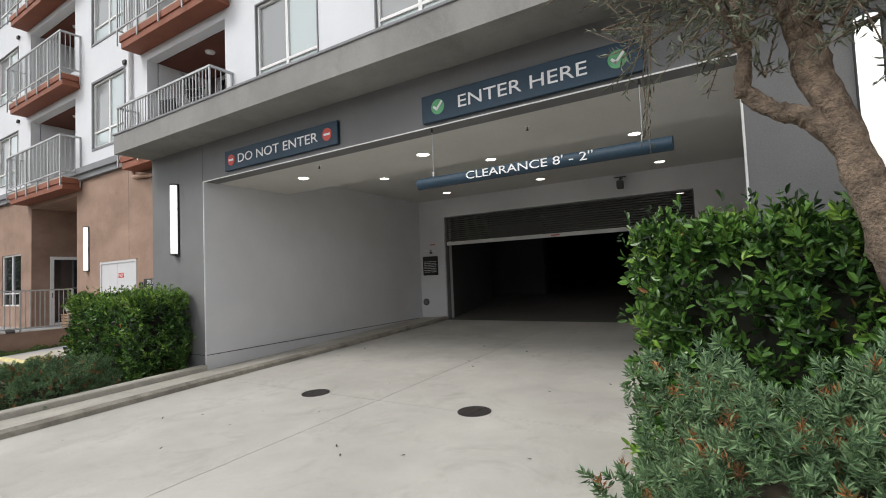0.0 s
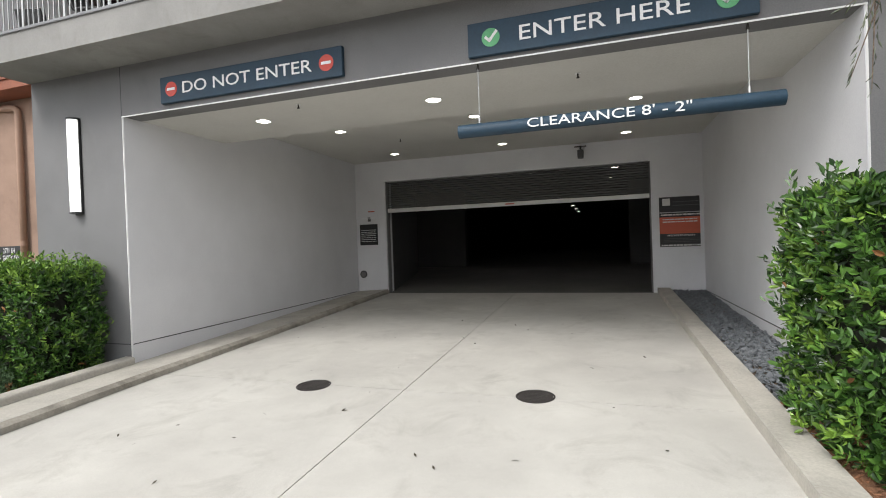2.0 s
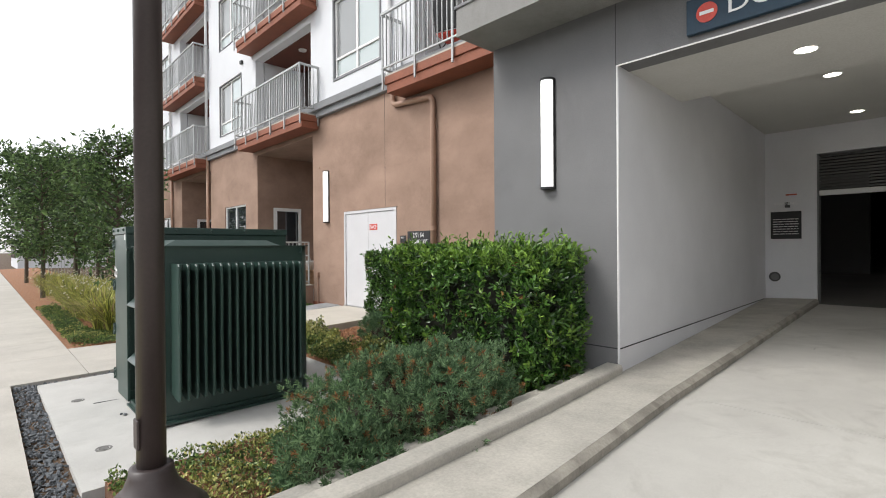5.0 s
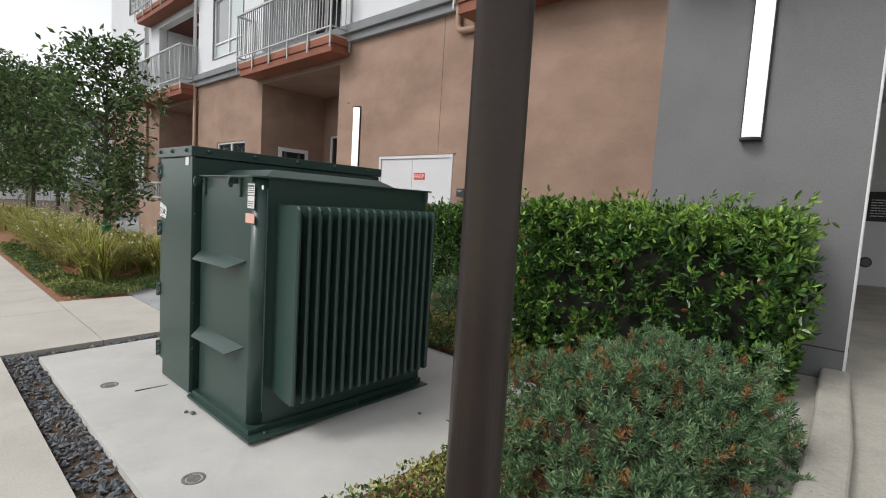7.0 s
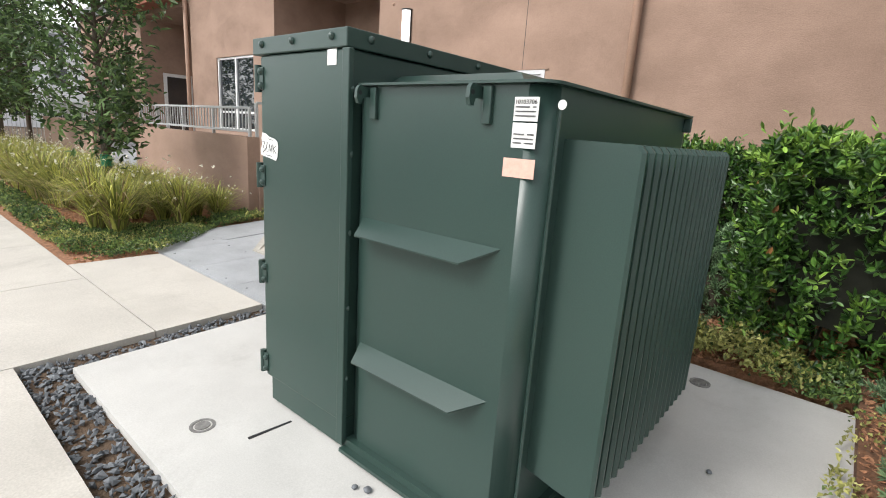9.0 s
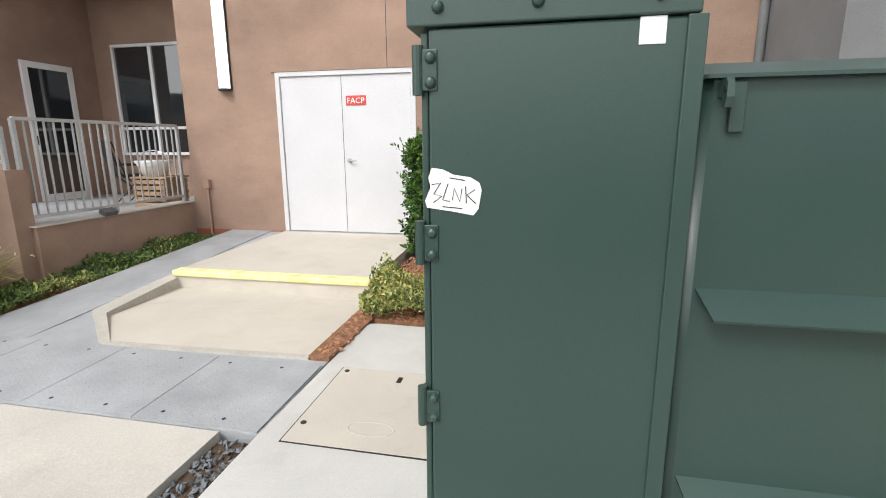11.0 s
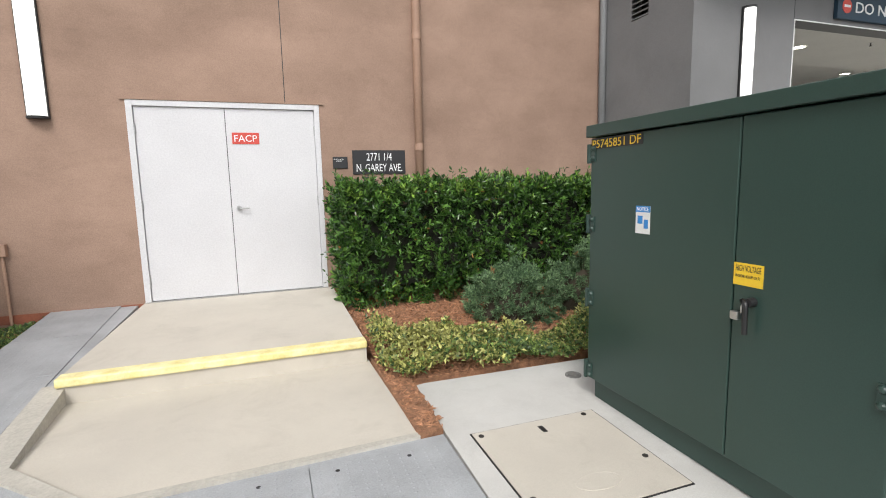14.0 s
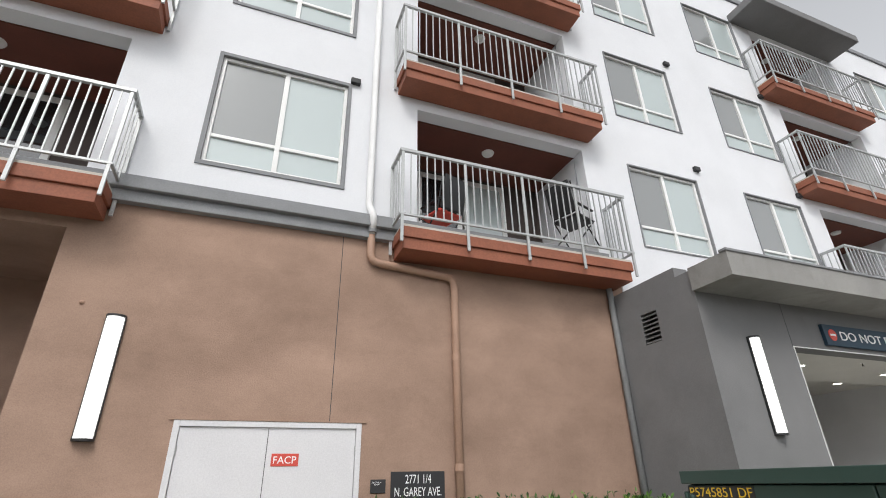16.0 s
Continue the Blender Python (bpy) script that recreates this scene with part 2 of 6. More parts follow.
def tube(points, radii, seg=12, bm=None):
    """A round tube along points, with a radius at each."""
    one = bmesh.new()
    pts = [Vector(p) for p in points]
    radii = radii if isinstance(radii, (list, tuple)) else [radii] * len(pts)
    rings, side = [], None
    for i, p in enumerate(pts):
        way = (pts[min(i + 1, len(pts) - 1)] - pts[max(i - 1, 0)]).normalized()
        if side is None:
            side = way.orthogonal().normalized()
        side = (side - way * side.dot(way)).normalized()
        other = way.cross(side)
        rings.append([one.verts.new(p + radii[i] * (math.cos(2 * math.pi * k / seg) * side + math.sin(2 * math.pi * k / seg) * other)) for k in range(seg)])
    for a, b in zip(rings, rings[1:]):
        for k in range(seg):
            one.faces.new((a[k], a[(k + 1) % seg], b[(k + 1) % seg], b[k]))
    one.faces.new(rings[0][::-1])
    one.faces.new(rings[-1])
    return join(one, bm)


def bend(points, r=0.09, n=5):
    """The points with rounded corners."""
    pts = [Vector(p) for p in points]
    out = [pts[0]]
    for a, b, c in zip(pts, pts[1:], pts[2:]):
        p, q = b + (a - b).normalized() * r, b + (c - b).normalized() * r
        for k in range(n + 1):
            t = k / n
            out.append((1 - t) ** 2 * p + 2 * t * (1 - t) * b + t * t * q)
    return out + [pts[-1]]


def prism(outline, z0, z1, bm=None):
    """An upright prism over an outline of x, y; z0 and z1 may be functions of x, y."""
    one = bmesh.new()
    low = z0 if callable(z0) else lambda x, y: z0
    high = z1 if callable(z1) else lambda x, y: z1
    a = [one.verts.new((x, y, low(x, y))) for x, y in outline]
    b = [one.verts.new((x, y, high(x, y))) for x, y in outline]
    one.faces.new(a[::-1])
    one.faces.new(b)
    for i in range(len(a)):
        j = (i + 1) % len(a)
        one.faces.new((a[i], a[j], b[j], b[i]))
    bmesh.ops.recalc_face_normals(one, faces=one.faces)
    return join(one, bm)


def wall(x0, x1, z0, z1, y0, y1, holes=(), along="x"):
    """A wall from y0 (front) to y1 with holes (x0, x1, z0, z1) that go through it; along y, the two axes change places."""
    xs = sorted({x0, x1, *[min(max(v, x0), x1) for h in holes for v in h[:2]]})
    zs = sorted({z0, z1, *[min(max(v, z0), z1) for h in holes for v in h[2:]]})
    solid = [[not any(h[0] < (xa + xb) / 2 < h[1] and h[2] < (za + zb) / 2 < h[3] for h in holes) for za, zb in zip(zs, zs[1:])] for xa, xb in zip(xs, xs[1:])]
    bm = bmesh.new()
    put = (lambda x, y, z: (x, y, z)) if along == "x" else (lambda x, y, z: (y, x, z))

    def quad(*c):
        bm.faces.new([bm.verts.new(put(*v)) for v in c])

    for i, (xa, xb) in enumerate(zip(xs, xs[1:])):
        for k, (za, zb) in enumerate(zip(zs, zs[1:])):
            if not solid[i][k]:
                continue
            quad((xa, y0, za), (xb, y0, za), (xb, y0, zb), (xa, y0, zb))
            quad((xb, y1, za), (xa, y1, za), (xa, y1, zb), (xb, y1, zb))
            if i == 0 or not solid[i - 1][k]:
                quad((xa, y1, za), (xa, y0, za), (xa, y0, zb), (xa, y1, zb))
            if i == len(xs) - 2 or not solid[i + 1][k]:
                quad((xb, y0, za), (xb, y1, za), (xb, y1, zb), (xb, y0, zb))
            if k == 0 or not solid[i][k - 1]:
                quad((xa, y1, za), (xb, y1, za), (xb, y0, za), (xa, y0, za))
            if k == len(zs) - 2 or not solid[i][k + 1]:
                quad((xa, y0, zb), (xb, y0, zb), (xb, y1, zb), (xa, y1, zb))
    bmesh.ops.remove_doubles(bm, verts=bm.verts, dist=1e-5)
    bmesh.ops.recalc_face_normals(bm, faces=bm.faces)
    return bm


def letters(text, size, m, depth=0.004, width=None, height=None):
    """Raised letters in the built-in font: in x and z, facing -y, centred, then moved by m; fitted to width and height."""
    cu = bpy.data.curves.new("letters", "FONT")
    cu.body, cu.size, cu.extrude, cu.align_x, cu.align_y = text, size, depth, "CENTER", "CENTER"
    cu.resolution_u = 4
    ob = bpy.data.objects.new("letters", cu)
    scene.collection.objects.link(ob)
    me = bpy.data.meshes.new_from_object(ob.evaluated_get(bpy.context.evaluated_depsgraph_get()))
    bpy.data.objects.remove(ob)
    bm = bmesh.new()
    bm.from_mesh(me)
    xs, ys = [v.co.x for v in bm.verts], [v.co.y for v in bm.verts]
    fx = width / (max(xs) - min(xs)) if width else 1
    fy = height / (max(ys) - min(ys)) if height else fx
    bmesh.ops.translate(bm, vec=(-(max(xs) + min(xs)) / 2, -(max(ys) + min(ys)) / 2, 0), verts=bm.verts)
    bmesh.ops.scale(bm, vec=(fx, fy, 1), verts=bm.verts)
    if " " not in text and "\n" not in text:
        bm.transform(m @ Matrix.Rotation(radians(90), 4, "X"))
        return bm
    return words_of(bm, m @ Matrix.Rotation(radians(90), 4, "X"))


def words_of(bm, m):
    """The lettering split into one bmesh a word, by its lines and its gaps."""
    left, glyphs = set(bm.verts), []
    while left:
        seed, found = [left.pop()], []
        while seed:
            v = seed.pop()
            found.append(v)
            for e in v.link_edges:
                o = e.other_vert(v)
                if o in left:
                    left.discard(o)
                    seed.append(o)
        xs, ys = [v.co.x for v in found], [v.co.y for v in found]
        glyphs.append((min(xs), max(xs), (min(ys) + max(ys)) / 2, max(ys) - min(ys), found))
    tall = max(g[3] for g in glyphs)
    lines = []
    for g in sorted(glyphs, key=lambda g: -g[2]):
        if lines and abs(lines[-1][0][2] - g[2]) < tall * 0.9:
            lines[-1].append(g)
        else:
            lines.append([g])
    words = []
    for line in lines:
        line.sort(key=lambda g: g[0])
        end = None
        for g in line:
            if end is None or g[0] - end > tall * 0.24:
                words.append([])
            words[-1].append(g)
            end = g[1] if end is None or len(words[-1]) == 1 else max(end, g[1])
    out = []
    for word in words:
        keep = {v for g in word for v in g[4]}
        nb, index = bmesh.new(), {}
        for v in keep:
            index[v] = nb.verts.new(m @ v.co)
        for f in bm.faces:
            if f.verts[0] in keep:
                nb.faces.new([index[v] for v in f.verts])
        out.append(nb)
    bm.free()
    return out


# ---- heights ----
def drive_z(y):
    """The driveway climbs from the street into the garage."""
    ys, zs = (-6, 0, 2.0, 3.5, 4.8, 7.5, 11.1, 16.0, 50), (-0.32, -0.10, -0.045, 0.01, 0.052, 0.155, 0.30, 0.55, 0.56)
    return float(np.interp(y, ys, zs))


def walk_z(y):
    """The pavement and the pad, falling slightly to the street."""
    return -0.195 - 0.02 * (3.5 - min(y, 3.5))


def ramp_z(x, y):
    return float(np.interp(y, (2.2, 3.1, 6.4), (-0.215, -0.195, 0.03)))


# ---- ground ----
structure("ground", prism([(-400, -400), (400, -400), (400, 400), (-400, 400)], -1.0, -0.5), SOIL, "bare soil under the planting and paving", "ground")
structure("road", prism([(-120, -40), (120, -40), (120, -3.2), (-120, -3.2)], -0.7, -0.47), ROADM, "grey asphalt street", "road")


def strip(x0, x1, ys, top, down=0.3, bm=None):
    one = bmesh.new()
    rows = []
    for y in ys:
        t = top(y)
        rows.append([one.verts.new((x0, y, t - down)), one.verts.new((x0, y, t)), one.verts.new((x1, y, t)), one.verts.new((x1, y, t - down))])
    for a, b in zip(rows, rows[1:]):
        for k in range(4):
            one.faces.new((a[k], a[(k + 1) % 4], b[(k + 1) % 4], b[k]))
    one.faces.new(rows[0])
    one.faces.new(rows[-1][::-1])
    bmesh.ops.recalc_face_normals(one, faces=one.faces)
    return join(one, bm)


def steps_of(a, b, n):
    return [a + (b - a) * i / n for i in range(n + 1)]


PY, PZ = 4.91, 3.105
DY = steps_of(-3.2, 4.784, 16)
DY2 = steps_of(4.792, 11.14, 12)
driveway = structure("driveway", strip(-6.7, -3.565, DY, drive_z), DRIVE, "pale concrete driveway slabs with hairline joints and faint stains", "driveway")
for nm, xa, xb, yy in (("slab", -3.557, -0.70, DY), ("slab", -6.7, -3.565, DY2), ("slab", -3.557, -0.70, DY2)):
    part(nm, strip(xa, xb, yy, drive_z), DRIVE, driveway)
part("joint_filler", strip(-6.6, -0.75, DY + DY2, lambda y: drive_z(y) - 0.012), SOIL, driveway)
structure("pavement_1", strip(-0.46, 14, steps_of(-3.2, 1.0, 4), lambda y: drive_z(y)), WALKC, "pale concrete pavement", "pavement")
structure("garage_floor", strip(-9.5, 2.5, [11.14, 13.0, 16.0, 44], lambda y: drive_z(y) - 0.002), GFLOOR, "worn concrete garage floor with the interior's shade in its colour", "floor")

def kerb_x(y):
    return float(np.interp(y, (1.1, 2.4, 4.5, 11.1), (-6.40, -6.43, -6.54, -6.61)))


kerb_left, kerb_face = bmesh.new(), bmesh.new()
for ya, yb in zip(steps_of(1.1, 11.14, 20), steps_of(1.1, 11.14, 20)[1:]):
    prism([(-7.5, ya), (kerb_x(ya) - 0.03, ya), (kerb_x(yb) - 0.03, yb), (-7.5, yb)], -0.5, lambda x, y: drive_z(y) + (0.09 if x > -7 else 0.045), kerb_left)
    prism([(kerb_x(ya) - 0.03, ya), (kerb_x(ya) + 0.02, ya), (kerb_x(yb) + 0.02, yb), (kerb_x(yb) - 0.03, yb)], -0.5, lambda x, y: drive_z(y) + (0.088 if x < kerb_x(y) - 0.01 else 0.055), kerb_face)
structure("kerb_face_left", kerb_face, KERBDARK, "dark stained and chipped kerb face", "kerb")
structure("kerb_left", kerb_left, KERB, "weathered concrete kerb strip with stained chipped edge", "kerb")
rim = prism([(-7.31, PY - 0.004), (-7.13, PY - 0.004), (-7.05, 3.5), (-7.03, 2.0), (-7.03, 1.1), (-7.22, 1.1), (-7.22, 2.0), (-7.24, 3.5)], -0.5, lambda x, y: drive_z(y) + 0.145)
bmesh.ops.bevel(rim, geom=[e for e in rim.edges if all(v.co.z > -0.3 for v in e.verts) and abs(e.verts[0].co.y - e.verts[1].co.y) > 0.3], offset=0.028, segments=3, affect="EDGES", profile=0.5)
structure("kerb_planter", rim, KERB, "raised concrete planter kerb", "kerb")
structure("kerb_right", strip(-0.70, -0.47, steps_of(1.0, 11.14, 20), lambda y: drive_z(y) + 0.1), KERB, "weathered concrete kerb with chipped edge", "kerb")
structure("planting_bed_right", strip(-0.467, 9, steps_of(1.0, 4.91, 6), lambda y: drive_z(y) + 0.06), BARK, "bed of orange-brown bark mulch", "planting bed")
structure("gravel_bed_right", strip(-0.467, 0.17, steps_of(4.91, 11.14, 8), lambda y: drive_z(y) + 0.03), SOIL, "bed under dark grey slate chips", "gravel bed")
structure("planting_bed_left", strip(-8.85, -7.215, steps_of(1.0, 4.905, 6), lambda y: walk_z(y) + 0.03 + 0.035 * max(0, y - 2)), BARK, "bed of orange-brown bark mulch", "planting bed")
structure("planting_bed_rear", strip(-12.5, -8.853, steps_of(3.86, 6.47, 6), lambda y: -0.19 + 0.05 * (y - 3.86)), BARK, "bed of orange-brown bark mulch", "planting bed")

pavement = structure("pavement_2", strip(-12.59, -7.24, steps_of(-3.2, 0.645, 4), walk_z), WALKC, "pale concrete pavement slabs with tooled joints", "pavement")
for xa, xb in ((-14.19, -12.598), (-15.79, -14.198), (-17.39, -15.798), (-19.4, -17.398), (-24, -19.408), (-60, -24.008)):
    part("slab", strip(xa, xb, steps_of(-0.9, 1.4, 4), walk_z), WALKC, pavement)
    part("slab", strip(xa, xb, steps_of(-3.2, -0.908, 3), walk_z), WALKC, pavement)
part("slab", prism([(-14.74, 1.408), (-12.598, 1.408), (-12.598, 2.2), (-14.66, 2.2)], -0.55, lambda x, y: walk_z(y)), WALKC, pavement)
structure("pavement_3", prism([(-7.238, -3.2), (-6.7, -3.2), (-6.7, 1.1), (-7.238, 1.1)], -0.6, lambda x, y: walk_z(y) if x < -7 else drive_z(y)), WALKC, "pale concrete pavement wedge", "pavement")
pad = structure("transformer_pad", prism([(-12.37, 0.875), (-8.86, 0.875), (-8.78, 3.70), (-12.28, 3.78), (-12.34, 3.765), (-12.365, 3.71), (-12.385, 2.2)], -0.6, lambda x, y: walk_z(y)), PADC, "smooth grey concrete equipment pad", "pad")
structure("gravel_trench", prism([(-12.6, 0.645), (-8.0, 0.645), (-8.0, 0.875), (-12.37, 0.875), (-12.37, 2.2), (-12.6, 2.2)], -0.6, lambda x, y: walk_z(y) - 0.05), SOIL, "trench filled with dark slate chips", "gravel trench")
structure("planting_bed_grass", prism([(-14.745, 1.405), (-14.66, 2.22), (-15.45, 3.2), (-15.45, 6.45), (-16.05, 6.45), (-16.6, 4.05), (-30, 4.05), (-60, 4.05), (-60, 1.45)], -0.7, lambda x, y: walk_z(y) - 0.02 + 0.03 * max(0, y - 3)), BARK, "bed of bark mulch under ornamental grass", "planting bed")

# landing, step and plates before the service door
landing = structure("landing_lower", prism([(-14.14, 3.0), (-12.53, 3.07), (-12.56, 4.5), (-14.70, 4.5), (-14.64, 3.48)], -0.6, lambda x, y: -0.195 - 0.012 * (y - 3)), LANDC, "smooth cream concrete landing slab", "landing")
upper = structure("landing_upper", prism([(-14.72, 4.42), (-12.58, 4.42), (-12.6, 6.47), (-14.6, 6.47)], -0.6, lambda x, y: -0.035 + 0.033 * (y - 4.42)), LANDC, "smooth cream concrete landing slab", "landing")
part("step_nosing", box(-14.725, -12.575, 4.395, 4.53, -0.085, -0.022, 0.014), YELLOW, upper, "worn yellow paint on the step edge")
plates = structure("ramp", prism([(-15.45, 2.22), (-12.39, 2.22), (-12.39, 3.06), (-14.16, 3.0), (-14.75, 3.53), (-14.78, 4.5), (-14.66, 6.47), (-15.45, 6.47)], -0.6, lambda x, y: ramp_z(x, y) - 0.012), STEEL, "grey galvanised tread plates over a drain", "ramp")

# ---- portal block ----
GX0, GX1, GY = -6.62, -0.77, 11.14
structure("wall_portal_front", wall(-8.74, 8.0, -0.5, 4.0, PY, PY + 0.25, [(-7.172, 0.182, -1, PZ - 0.002)]), GREY, "dark grey stucco wall round the garage entrance", "wall")
structure("wall_portal_side", wall(PY + 0.25, 6.47, -0.5, 4.14, -8.74, -8.49, [(5.60, 5.91, 3.24, 3.68)], along="y"), GREY, "dark grey stucco side wall", "wall")
structure("wall_drive_left", prism([(-7.5, PY + 0.003), (-7.16, PY + 0.003), (-7.4, GY), (-7.7, GY)], -0.5, 3.45), PORTAL, "pale grey stucco side wall of the entrance", "wall")
structure("wall_drive_right", wall(PY + 0.003, GY, -0.5, 3.45, 0.17, 0.42, along="y"), PORTAL, "pale grey stucco side wall of the entrance", "wall")
structure("wall_gate", wall(-7.7, 0.6, -0.5, 3.45, GY, GY + 0.35, [(GX0, GX1, -1, 2.955)]), PORTAL, "pale grey stucco wall round the roller gate", "wall")
structure("ceiling_entrance_low", box(-7.4, 0.17, PY + 0.003, 6.64, PZ, 3.6), SOFFIT, "cream plaster soffit", "ceiling")
structure("ceiling_entrance_high", box(-7.5, 0.17, 6.64, GY, 3.43, 3.6), SOFFIT, "cream plaster soffit", "ceiling")
structure("canopy_slab", wall(-8.77, 8.0, 3.71, 4.02, 4.31, PY), FASCIA, "weathered grey projecting fascia slab", "canopy")
structure("canopy_coping", box(-8.79, 8.0, 4.29, 4.4, 4.02, 4.055, 0.008), CORNICE, "grey metal coping", "coping")
structure("roof_entrance", box(-8.5, 8.0, 4.4, 6.4, 3.85, 3.95), FASCIA, "flat grey roof deck", "roof")

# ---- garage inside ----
# Wall and ceiling colours are lowered for the dim interior.
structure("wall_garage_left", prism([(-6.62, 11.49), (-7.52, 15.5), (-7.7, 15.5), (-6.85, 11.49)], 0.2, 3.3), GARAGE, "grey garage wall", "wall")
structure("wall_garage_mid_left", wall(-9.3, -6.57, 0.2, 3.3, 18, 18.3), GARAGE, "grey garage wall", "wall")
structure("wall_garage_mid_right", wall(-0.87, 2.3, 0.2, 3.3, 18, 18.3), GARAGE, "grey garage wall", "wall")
structure("wall_garage_back", wall(-9.5, 2.5, 0.2, 3.3, 44, 44.2), GARAGEDARK, "garage wall with the unlit depth in its colour", "wall")
structure("wall_garage_far_left", wall(11.49, 44, 0.2, 3.3, -9.5, -9.3, along="y"), GARAGEDARK, "garage wall with the unlit depth in its colour", "wall")
structure("wall_garage_far_right", wall(11.49, 44, 0.2, 3.3, 2.3, 2.5, along="y"), GARAGEDARK, "garage wall with the unlit depth in its colour", "wall")
structure("ceiling_garage", box(-9.5, 2.5, 11.49, 44.2, 3.3, 3.5), GARAGEDARK, "concrete garage ceiling with the unlit depth in its colour", "ceiling")

# ---- apartment facade ----
YF, YW = 6.47, 6.44
XL, XR = -33.0, 12.0
BAYS = [(-27.0, -23.5), (-19.4, -16.03), (-12.0, -8.83), (-2.35, 0.85)]
FLOORS = [4.85, 7.78, 10.68]
WINS = [(-22.4, -20.5), (-14.91, -13.12), (-7.8, -6.1), (-4.75, -3.05), (2.2, 3.9), (5.2, 6.9), (-30.4, -28.5)]


def win_z(a):
    """The sill and head of a window above its floor: the broad windows over the service door sit higher."""
    return (0.44, 2.26) if -16 < a < -14 else (0.35, 2.06)


low_holes = [(a, b, -0.6, 4.15) for a, b in BAYS[:2]] + [(-14.59, -12.65, -0.6, 2.175), (-22.1, -20.3, 1.0, 2.75), (-30.2, -28.5, 1.0, 2.75)]
structure("wall_ground_floor", wall(XL, -8.47, -0.6, 4.53, YF, YF + 0.25, low_holes), BROWN, "brown stucco ground-floor wall with faint trowel marks", "wall")
up_holes = [(a, b, f + 0.02, f + 2.14) for a, b in BAYS for f in FLOORS] + [(a, b, f + win_z(a)[0], f + win_z(a)[1]) for a, b in WINS for f in FLOORS]
structure("wall_upper_floors", wall(XL, XR, 4.85, 13.75, YW, YW + 0.25, up_holes), WHITE, "white stucco upper wall", "wall")
structure("wall_behind_canopy", wall(-8.47, XR, 3.5, 4.85, YW, YW + 0.25), WHITE, "white stucco wall", "wall")
structure("wall_end", wall(YW + 0.25, 14, -0.6, 13.75, XL, XL + 0.25, along="y"), WHITE, "white stucco end wall", "wall")
structure("wall_end_right", wall(YW + 0.25, 34, -0.6, 13.75, XR, XR + 0.25, along="y"), WHITE, "white stucco end wall", "wall")
structure("roof", box(XL, XR, YW - 0.05, 14, 13.75, 13.9), CORNICE, "flat roof edge", "roof")
structure("cornice", box(XL, -8.75, YF - 0.17, YW + 0.2, 4.68, 4.85, 0.01), CORNICE, "grey moulded cornice band", "cornice")
structure("cornice_lower", box(XL, -8.75, YF - 0.10, YF + 0.2, 4.53, 4.68, 0.01), CORNICE, "grey moulded cornice band", "cornice")

for n, (a, b) in enumerate(BAYS):
    for f in (-0.15, *FLOORS) if n < 2 else FLOORS:
        mat, back, top = (BROWN, 8.4, 4.15) if f < 0 else (WHITE, 8.0, f + 2.14)
        bm = box(a - 0.2, a, YF + 0.25, back, f, top)
        box(b, b + 0.2, YF + 0.25, back, f, top, bm=bm)
        structure("wall_recess_back", box(a - 0.2, b + 0.2, back, back + 0.2, f, top), BROWN if f < 0 else DARKWALL, "back wall of a recessed balcony, dark on the upper floors", "wall")
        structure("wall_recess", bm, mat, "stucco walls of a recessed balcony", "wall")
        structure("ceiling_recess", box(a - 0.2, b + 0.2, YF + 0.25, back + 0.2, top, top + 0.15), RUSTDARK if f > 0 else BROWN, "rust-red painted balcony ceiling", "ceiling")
        structure("floor_recess", box(a - 0.2, b + 0.2, YF + 0.252, back + 0.2, f - 0.15, f + 0.015), WALKC, "concrete balcony floor", "floor")

# ---- entrance: signs, lamps, gate ----
def at(x, y, z):
    return Matrix.Translation((x, y, z))


def disc(r, depth, m, seg=32):
    """A disc facing -y."""
    return cyl(r, r, 0, depth, seg, m=m @ Matrix.Rotation(radians(90), 4, "X"))


def entrance_sign(x0, x1, z0, z1, words, wx0, wx1, icons, good):
    s = thing("entrance_sign", ((x0 + x1) / 2, PY, z0), f"navy blue sign panel reading {words} in white capitals", "sign")
    part("panel", box(x0, x1, PY - 0.05, PY, z0, z1, 0.006), NAVY, s)
    zc = (z0 + z1) / 2
    part("lettering", letters(words, 0.2, at((wx0 + wx1) / 2, PY - 0.052, zc), width=wx1 - wx0, height=0.128), SIGNW, s, "raised white capital letters")
    for x in icons:
        c = part("symbol", disc(0.083, 0.006, at(x, PY - 0.05, zc)), SIGNG if good else SIGNR, s, "round green tick symbol" if good else "round red no-entry symbol")
        if good:
            bm = box(-0.012, 0.012, -0.003, 0.003, -0.03, 0.03, m=at(x - 0.03, PY - 0.059, zc - 0.012) @ Matrix.Rotation(radians(-45), 4, "Y"))
            box(-0.012, 0.012, -0.003, 0.003, -0.06, 0.06, bm=bm, m=at(x + 0.02, PY - 0.059, zc + 0.008) @ Matrix.Rotation(radians(40), 4, "Y"))
        else:
            bm = box(x - 0.055, x + 0.055, PY - 0.06, PY - 0.056, zc - 0.014, zc + 0.014)
        part("mark", bm, SIGNW, c)


entrance_sign(-6.51, -4.14, 3.165, 3.465, "DO NOT ENTER", -6.18, -4.49, (-6.345, -4.32), False)
entrance_sign(-2.835, -0.505, 3.14, 3.445, "ENTER HERE", -2.36, -0.99, (-2.62, -0.72), True)

